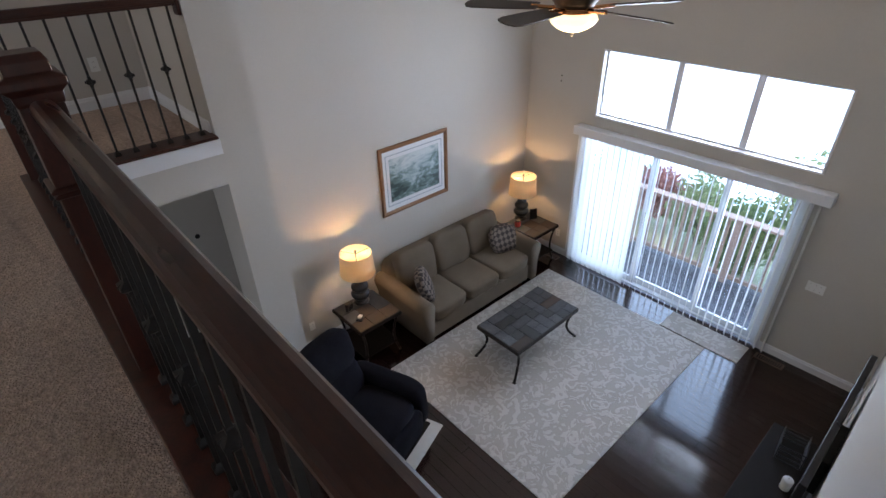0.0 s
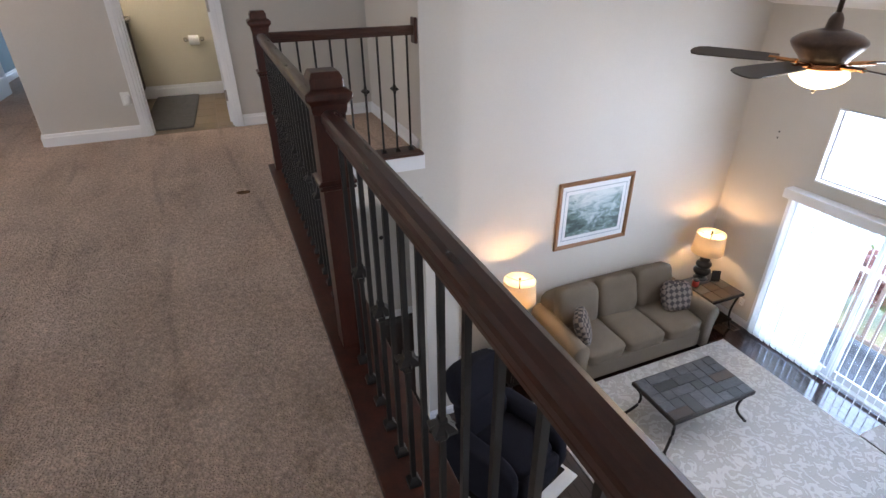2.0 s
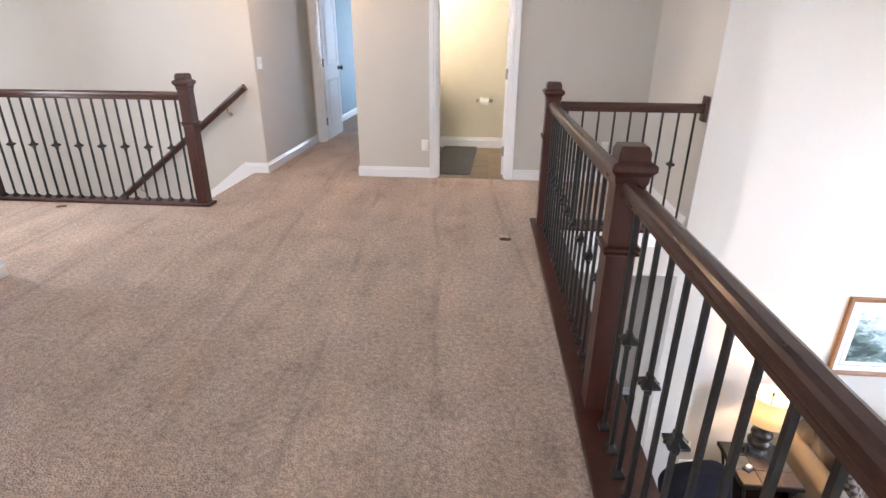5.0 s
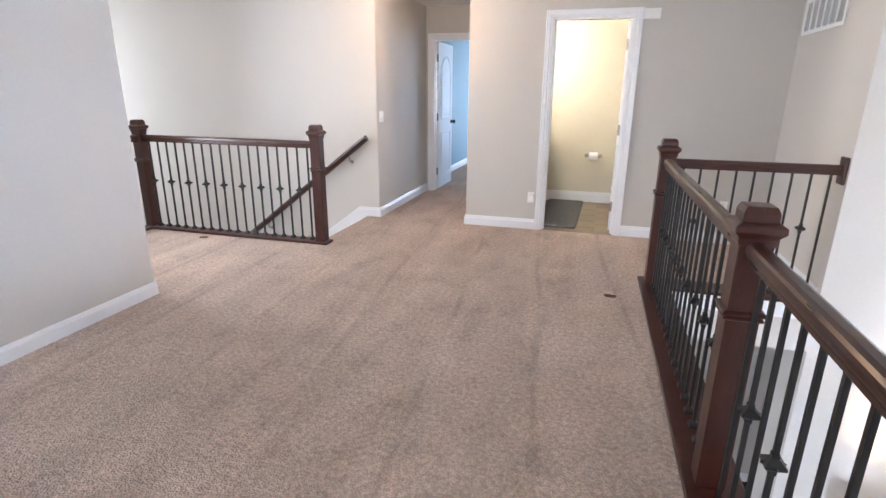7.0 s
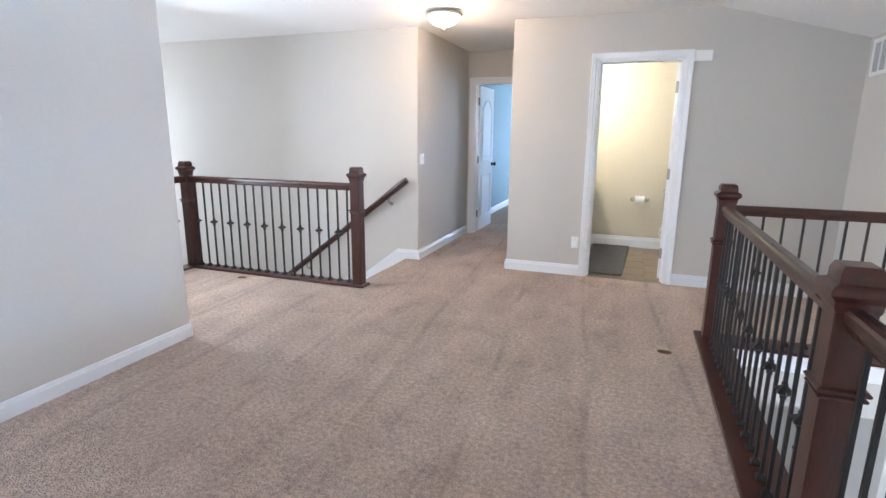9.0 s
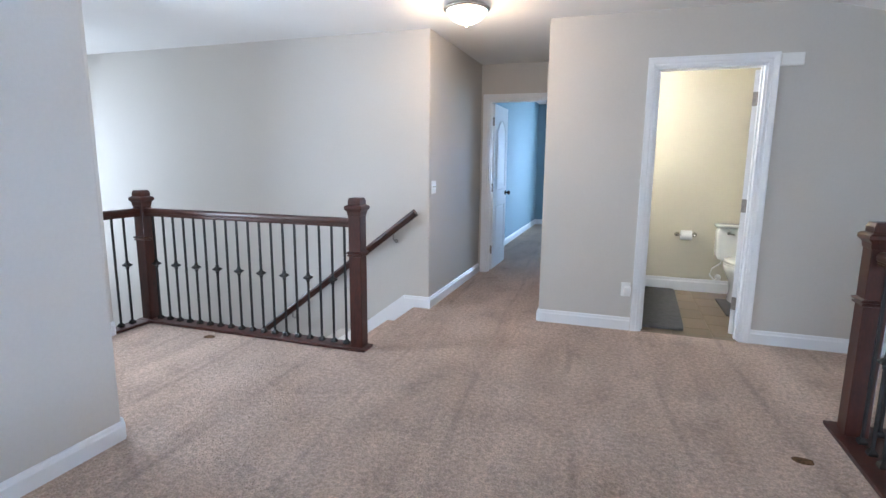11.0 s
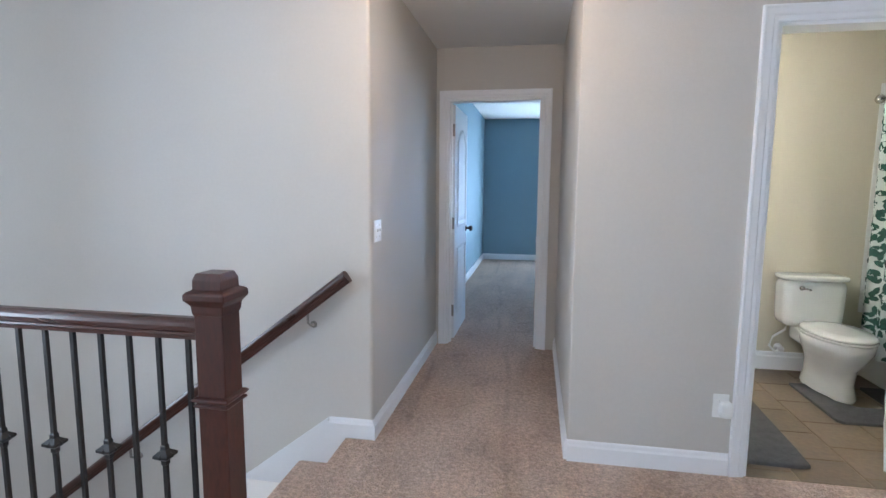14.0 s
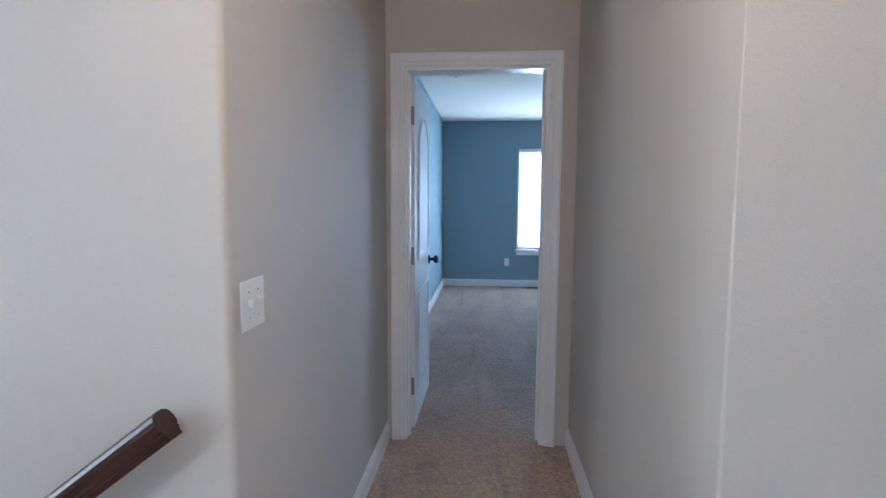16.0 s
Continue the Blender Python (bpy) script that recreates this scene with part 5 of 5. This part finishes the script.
for z in (-0.40, -0.47):
    bm = bmesh.new()
    lathe(bm, [(0.010, 0), (0.010, 0.004), (0.006, 0.008)], 10)
    tagged(part("wall_anchor", bm, M_DARK, at=pose(WX, 4.22, z, 0, -90, 0)), "small dark screw in the painted window wall", "screw", "wall anchors")

# ---- bathroom ----
to = thing("toilet", pose(0.565, 7.10, 0), "white ceramic toilet with its lid down", "toilet")
def oval(cx, cy, rx, ry, z, n=28, egg=0.12):
    return [(cx + rx * math.cos(2 * math.pi * k / n), cy + ry * math.sin(2 * math.pi * k / n) * (1 + (egg if math.sin(2 * math.pi * k / n) < 0 else 0)), z) for k in range(n)]
bm = rounded(0.40, 0.19, 0.33, 9)
for v in bm.verts:
    v.co.x *= 0.94 + 0.06 * (v.co.z + 0.165) / 0.33
part("tank", bm, M_CERAMIC, to, smooth=True, at=(-0.03, -0.115, 0.54))
part("tank_lid", rounded(0.425, 0.215, 0.04, 5), M_CERAMIC, to, smooth=True, at=(-0.03, -0.118, 0.72))
bm = bmesh.new()
loft(bm, [oval(0, -0.36, 0.115, 0.235, 0.0), oval(0, -0.36, 0.120, 0.240, 0.02), oval(0, -0.36, 0.105, 0.215, 0.10), oval(0, -0.37, 0.115, 0.215, 0.20), oval(0, -0.405, 0.155, 0.235, 0.27), oval(0, -0.42, 0.180, 0.250, 0.33), oval(0, -0.42, 0.185, 0.255, 0.385)])
part("bowl", bm, M_CERAMIC, to, smooth=True)
part("bowl_shelf", rounded(0.28, 0.26, 0.12, 6), M_CERAMIC, to, smooth=True, at=(0, -0.20, 0.325))
bm = bmesh.new()
loft(bm, [oval(0, -0.42, 0.188, 0.258, 0.388), oval(0, -0.42, 0.192, 0.262, 0.395), oval(0, -0.42, 0.188, 0.258, 0.405)])
part("seat", bm, M_CERAMIC, to)
bm = bmesh.new()
loft(bm, [oval(0, -0.42, 0.186, 0.256, 0.408), oval(0, -0.42, 0.190, 0.260, 0.416), oval(0, -0.42, 0.180, 0.250, 0.426), oval(0, -0.42, 0.10, 0.16, 0.431)])
part("lid", bm, M_CERAMIC, to, smooth=True)
bm = bmesh.new()
lathe(bm, [(0.016, 0), (0.016, 0.012), (0.010, 0.018)], 14)
tube(bm, [(0, 0, 0.014), (0.025, -0.004, 0.020), (0.05, -0.008, 0.020)], 0.007, 8)
part("flush_lever", bm, M_CHROME, to, "chrome flush lever", smooth=True, at=pose(-0.13, -0.216, 0.655, 90))
bm = bmesh.new()
tube(bm, [(-0.15, -0.10, 0.38), (-0.16, -0.10, 0.33), (-0.23, -0.085, 0.27), (-0.245, -0.07, 0.20), (-0.20, -0.06, 0.15), (-0.155, -0.045, 0.17)], 0.008, 8)
part("supply_hose", bm, M_PLASTIC, to, "white supply hose", smooth=True)
bm = bmesh.new()
lathe(bm, [(0.03, 0), (0.028, 0.006), (0.012, 0.010), (0.012, 0.04), (0.02, 0.045), (0.02, 0.06)], 14)
part("shutoff_valve", bm, M_PLASTIC, to, "white shut-off valve", smooth=True, at=pose(-0.155, 0, 0.17, 90))

tp = thing("toilet_paper_holder", pose(0.07, 7.10, 0.60), "nickel holder with a roll of white toilet paper", "toilet paper holder")
for sx in (-1, 1):
    bm = bmesh.new()
    lathe(bm, [(0.024, 0), (0.024, 0.008), (0.012, 0.014), (0.010, 0.055), (0.013, 0.065), (0.004, 0.072)], 16)
    part("post", bm, M_CHROME, tp, smooth=True, at=pose(sx * 0.085, 0, 0, 90))
bm = bmesh.new()
tube(bm, [(-0.085, -0.06, 0), (0.085, -0.06, 0)], 0.007, 8)
part("rod", bm, M_CHROME, tp)
bm = bmesh.new()
lathe(bm, [(0.02, -0.052), (0.048, -0.052), (0.050, -0.048), (0.050, 0.048), (0.048, 0.052), (0.02, 0.052)], 24)
part("paper_roll", bm, mat("tissue_paper", (0.82, 0.81, 0.79), 0.95, 0.03, 60), tp, "white paper roll", smooth=False, at=pose(0, -0.06, 0, 0, 90))

M_MATGREY = mat("grey_bath_mat", (0.10, 0.10, 0.102), 1.0, 0.2, 20, bump=0.6, bscale=260, spec=0.1)
tagged(part("bath_mat", rounded(0.44, 1.46, 0.022, 30), M_MATGREY, smooth=True, at=pose(-0.245, 6.32, 0.014, 0, 0, -2)), "grey bath mat inside the bathroom door", "bath mat", "bath mats")
bm = bmesh.new()
outline = [(-0.27, 0.30), (-0.27, -0.27), (-0.24, -0.30), (0.27, -0.30), (0.30, -0.27), (0.30, 0.30), (0.16, 0.30), (0.15, 0.02), (0.08, -0.06), (-0.05, -0.06), (-0.13, 0.02), (-0.14, 0.30)]
prism(bm, outline, "z", 0.0, 0.018)
tagged(part("contour_mat", bm, M_MATGREY, bevel=0.003, segs=1, at=(0.62, 6.46, 0.003)), "grey contour mat round the toilet's foot", "bath mat", "bath mats")



def bathroom_vanity():
    """A cabinet along the side wall: toe kick, body, two doors with knobs, a pale top with a back ledge."""
    v = thing("bathroom_vanity", pose(-1.078, 6.52, 0), "dark brown bathroom vanity cabinet with a pale countertop", "vanity")
    part("toe_kick", B((0.0, 0.46, -0.55, 0.56, 0.002, 0.10)), M_VANITY, v)
    part("body", B((0.0, 0.53, -0.56, 0.565, 0.10, 0.825)), M_VANITY, v, bevel=0.002, segs=1)
    for y0, y1, ky in ((-0.54, -0.005, -0.05), (0.005, 0.54, 0.05)):
        d = part("door", B((0.531, 0.549, y0, y1, 0.13, 0.80)), M_VANITY, v, bevel=0.003, segs=1)
        part("panel", B((0.549, 0.554, y0 + 0.07, y1 - 0.07, 0.20, 0.73)), M_VANITY, d, bevel=0.002, segs=1)
        bm = bmesh.new()
        lathe(bm, [(0.006, 0.0), (0.006, 0.012), (0.014, 0.018), (0.014, 0.024), (0.005, 0.028)], 12)
        part("knob", bm, M_CHROME, d, "nickel knob", smooth=True, at=pose(0.549, ky, 0.68, 0, 90, 0))
    part("countertop", B((0.0, 0.575, -0.575, 0.575, 0.825, 0.862)), M_COUNTER, v, "pale cultured stone countertop", bevel=0.008)
    part("back_ledge", B((0.0, 0.02, -0.575, 0.575, 0.862, 0.95)), M_COUNTER, v, bevel=0.004)
    return v


M_VANITY = mat("dark_brown_vanity_wood", (0.070, 0.040, 0.026), 0.45, scale=5, fine=30, stretch=(6, 6, 1), col2=(0.038, 0.021, 0.014))
M_COUNTER = mat("pale_cultured_stone", (0.66, 0.61, 0.52), 0.2, 0.06, 9, coat=0.3)
bathroom_vanity()

vl = thing("vanity_light", pose(-1.08, 6.35, 1.98), "nickel vanity light bar with lit glass globes", "wall lamp")
part("backplate", B((0, 0.02, -0.25, 0.25, -0.04, 0.04)), M_CHROME, vl, bevel=0.004)
for k in (-1, 0, 1):
    bm = bmesh.new()
    lathe(bm, [(0.02, -0.06), (0.05, -0.03), (0.055, 0.01), (0.03, 0.05), (0.015, 0.06)], 16, (0.075, 0.17 * k))
    part("globe", bm, mat("lit_globe", (1.0, 0.93, 0.80), 0.4, 0.02, 6, emit=2.0), vl, "lit glass globe", smooth=True)

tub = thing("bathtub", pose(1.31, 6.35, 0), "white bathtub with surround behind the shower curtain", "bathtub")
part("apron", B((-0.37, -0.31, -0.74, 0.74, 0, 0.46)), M_CERAMIC, tub, bevel=0.012)
part("rim", B((-0.31, 0.36, -0.74, -0.62, 0.30, 0.46), (-0.31, 0.36, 0.62, 0.74, 0.30, 0.46), (0.28, 0.36, -0.62, 0.62, 0.30, 0.46)), M_CERAMIC, tub, bevel=0.01)
part("basin", B((-0.31, 0.28, -0.62, 0.62, 0.08, 0.12)), M_CERAMIC, tub)
part("surround_panel", B((-0.40, 0.36, 0.742, 0.749, 0.46, 2.05)), M_CERAMIC, tub, "white tub surround panel")

M_CURTAIN = mat("white_curtain_cloth", (0.76, 0.80, 0.76), 0.9, 0.03, 8, trans=0.25)
M_LEAFPRINT = random_tint(mat("dark_green_leaf_print", (0.035, 0.115, 0.085), 0.9, 0.35, 30), 0.5)
cur = thing("shower_curtain", pose(0.905, 0, 0), "white shower curtain printed with dark green leaves", "shower curtain")


def fold(y):
    return 0.022 * math.sin(y * 34.0) + 0.008 * math.sin(y * 71.0)


bm = bmesh.new()
N = 110
rows_z = (0.20, 0.8, 1.4, 1.90)
grid = [[bm.verts.new((fold(5.75 + 1.31 * i / N), 5.75 + 1.31 * i / N, z)) for i in range(N + 1)] for z in rows_z]
for a, c in zip(grid, grid[1:]):
    for i in range(N):
        bm.faces.new((a[i], a[i + 1], c[i + 1], c[i]))
part("cloth", bm, M_CURTAIN, cur, smooth=True)
rnd = random.Random(5)
leaf_bm = bmesh.new()
for k in range(420):
    yy, zz = rnd.uniform(6.55, 7.05), rnd.uniform(0.22, 1.86)
    a, L = rnd.uniform(0, 6.28), rnd.uniform(0.022, 0.040)
    prof = [(-1, 0), (-0.5, 0.44), (0.1, 0.54), (0.6, 0.33), (1, 0), (0.6, -0.33), (0.1, -0.54), (-0.5, -0.44)]
    vs = []
    for u, w in prof:
        py, pz = yy + L * (u * math.cos(a) - w * math.sin(a)), zz + L * (u * math.sin(a) + w * math.cos(a))
        vs.append(leaf_bm.verts.new((fold(py) - 0.003, py, pz)))
    leaf_bm.faces.new(vs)
lp = part("leaf_print", leaf_bm, M_LEAFPRINT, cur, "dark green printed leaves")
lp["kind"] = "stuff"
bm = bmesh.new()
tube(bm, [(0, 5.602, 1.945), (0, 7.09, 1.945)], 0.0125, 12)
part("rod", bm, M_CHROME, cur, "nickel curtain rod", smooth=True)
bm = bmesh.new()
lathe(bm, [(0.032, 0), (0.032, 0.012), (0.02, 0.03)], 16)
part("rod_flange", bm, M_CHROME, cur, smooth=True, at=pose(0, 7.091, 1.945, 90))
for k in range(10):
    yy = 5.80 + 1.26 * k / 9
    bm = bmesh.new()
    tube(bm, [(0.016 * math.cos(q), yy, 1.930 + 0.030 * math.sin(q)) for q in [2 * math.pi * j / 10 for j in range(11)]], 0.002, 5)
    part("ring", bm, M_CHROME, cur)

# ---- bedroom window ----
fixed_window("window_2", "y", 12.58, -1.19, -0.22, 0.58, 2.12, (), "white vinyl bedroom window")
structure("trim_bedroom_sill", B((-1.21, -0.20, 12.46, 12.5, 0.55, 0.578), (-1.19, -0.22, 12.485, 12.5, 0.49, 0.55)), M_TRIM, "white bedroom window sill and apron", "trim", bevel=0.003)
bb = thing("window_blind", pose(-0.70, 12.53, 2.06), "white raised blind at the top of the bedroom window", "blind")
part("head_rail", B((-0.46, 0.46, -0.025, 0.015, 0.0, 0.05)), M_VINYL, bb, bevel=0.003)
for k in range(6):
    part("slat", B((-0.455, 0.455, -0.022, 0.012, -0.006 - 0.008 * k, -0.002 - 0.008 * k)), M_VINYL, bb)

# ---- outside ----
M_LAWN = mat("dry_lawn", (0.32, 0.34, 0.22), 1.0, 0.3, 1.5, fine=30)
structure("ground", B((6.30, 11.2, -45.0, 60.0, -4.4, -4.05), (-25.0, 6.30, 12.7, 60.0, -4.4, -4.05)), M_LAWN, "pale lawn beyond the deck", "ground")
M_HAZE = mat("bright_overcast_haze", (0.42, 0.64, 1.0), 1.0, 0.01, 0.05, emit=9.0)
structure("backdrop", B((11.2, 11.4, -45.0, 60.0, -4.05, 25.0)), M_HAZE, "bright hazy sky beyond the garden", "backdrop")
structure("backdrop_north", B((-25.0, 11.2, 60.0, 60.2, -4.0, 25.0)), M_HAZE, "bright hazy sky beyond the bedroom window", "backdrop")

M_DECK = random_tint(mat("weathered_deck_board", (0.12, 0.125, 0.14), 0.7, scale=6, fine=30, stretch=(6, 1, 6), col2=(0.045, 0.045, 0.05)), 0.2)
M_CEDAR = mat("cedar_rail", (0.48, 0.34, 0.26), 0.7, scale=6, fine=30, stretch=(6, 1, 6), col2=(0.36, 0.22, 0.16))
DZ = ZF - 0.37
deck = thing("deck", pose(6.28, -1.0, DZ), "weathered grey wooden deck outside the patio door", "deck")
board = finish(B((0, 0.138, 0, 8.0, -0.03, 0.0)), 0.003, 1)
board.materials.append(M_DECK)
for k in range(10):
    part("board", board, None, deck, at=(0.02 + 0.143 * k, 0, 0))
part("joist_frame", B((0.02, 1.42, 0.02, 7.98, -0.28, -0.03)), M_CEDAR, deck)
for y in (0.2, 4.0, 7.8):
    part("deck_post", B((1.28, 1.40, y - 0.06, y + 0.06, -0.75, -0.28)), M_CEDAR, deck)

dr = thing("deck_railing", pose(7.62, -1.0, DZ), "cedar deck railing with square balusters", "railing")
for k in range(6):
    part("post", B((-0.05, 0.05, 1.55 * k, 1.55 * k + 0.10, 0, 1.02)), M_CEDAR, dr, bevel=0.006, segs=1)
part("top_rail", B((-0.075, 0.075, 0, 7.9, 1.02, 1.055)), M_CEDAR, dr, bevel=0.004, segs=1)
part("bottom_rail", B((-0.02, 0.02, 0.1, 7.8, 0.08, 0.14)), M_CEDAR, dr)
balm = finish(B((-0.018, 0.018, -0.018, 0.018, 0.08, 1.02)))
balm.materials.append(M_CEDAR)
for k in range(62):
    y = 0.16 + 0.125 * k
    if min(abs(y - 1.55 * q - 0.05) for q in range(6)) > 0.06:
        part("baluster", balm, None, dr, at=(0.0, y, 0))


def leaf_cloud(bm, rnd, c, r, n, size):
    for _ in range(n):
        d = Vector((rnd.gauss(0, 1), rnd.gauss(0, 1), rnd.gauss(0, 0.8))).normalized()
        k = rnd.random() ** 0.4
        p = Vector(c) + Vector((d.x * r[0], d.y * r[1], d.z * r[2])) * k
        p += 0.15 * r[0] * Vector((noise.noise(p * 2), noise.noise(p * 2 + Vector((5, 0, 0))), noise.noise(p * 2 + Vector((0, 7, 0)))))
        u = Vector((rnd.gauss(0, 1), rnd.gauss(0, 1), rnd.gauss(0, 1))).normalized()
        w = u.orthogonal().normalized()
        s = size * rnd.uniform(0.6, 1.3)
        vs = [bm.verts.new(p + q) for q in (-u * s, w * s * 0.45, u * s, -w * s * 0.45)]
        bm.faces.new(vs)


def shrub(x, y, z, r, h, seed, material, name="shrub", label="leafy green garden shrub beyond the deck"):
    rnd = random.Random(seed)
    t = thing(name, pose(x, y, z), label, name)
    bm = bmesh.new()
    for k in range(6):
        a = 2 * math.pi * k / 6
        tube(bm, [(0.03 * math.cos(a), 0.03 * math.sin(a), 0), (0.25 * r * math.cos(a), 0.25 * r * math.sin(a), 0.4 * h), (0.6 * r * math.cos(a), 0.6 * r * math.sin(a), 0.8 * h)], 0.015, 5)
    part("stems", bm, M_BARK, t)
    bm = bmesh.new()
    for k in range(9):
        a = rnd.uniform(0, 6.28)
        q = rnd.uniform(0.1, 0.7) * r
        leaf_cloud(bm, rnd, (q * math.cos(a), q * math.sin(a), h * rnd.uniform(0.35, 0.85)), (r * 0.5, r * 0.5, h * 0.28), 420, 0.055)
    part("foliage", bm, material, t)
    return t


M_BARK = mat("grey_brown_bark", (0.12, 0.09, 0.07), 0.9, 0.3, 10, bump=0.6, bscale=40)
M_LEAF = mat("green_leaves", (0.14, 0.22, 0.09), 0.6, 0.35, 3, fine=20, trans=0.3)
M_LEAF2 = mat("pale_green_leaves", (0.20, 0.27, 0.13), 0.6, 0.35, 3, fine=20, trans=0.3)
M_BLOOM = mat("reddish_leaves", (0.30, 0.14, 0.12), 0.6, 0.35, 3, fine=20, trans=0.3)
for i, (x, y, r, h, mt, lab) in enumerate(((9.0, 0.6, 0.75, 2.1, M_LEAF, "dense green hedge shrub beyond the deck railing"), (9.1, 1.5, 0.8, 2.2, M_LEAF2, "dense green hedge shrub beyond the deck railing"),
                                       (8.9, 2.5, 0.7, 1.45, M_LEAF, "dense green hedge shrub beyond the deck railing"), (9.6, 3.3, 0.8, 1.3, M_LEAF2, "leafy pale green garden shrub beyond the deck"),
                                       (9.8, 4.4, 0.75, 1.3, M_BLOOM, "reddish-leaved garden shrub beyond the deck"), (9.0, -0.4, 0.7, 1.9, M_LEAF2, "dense green hedge shrub beyond the deck railing"),
                                       (10.0, 5.4, 0.75, 1.3, M_LEAF, "leafy green garden shrub beyond the deck"))):
    shrub(x, y, -4.05, r, h, i + 1, mt, label=lab)
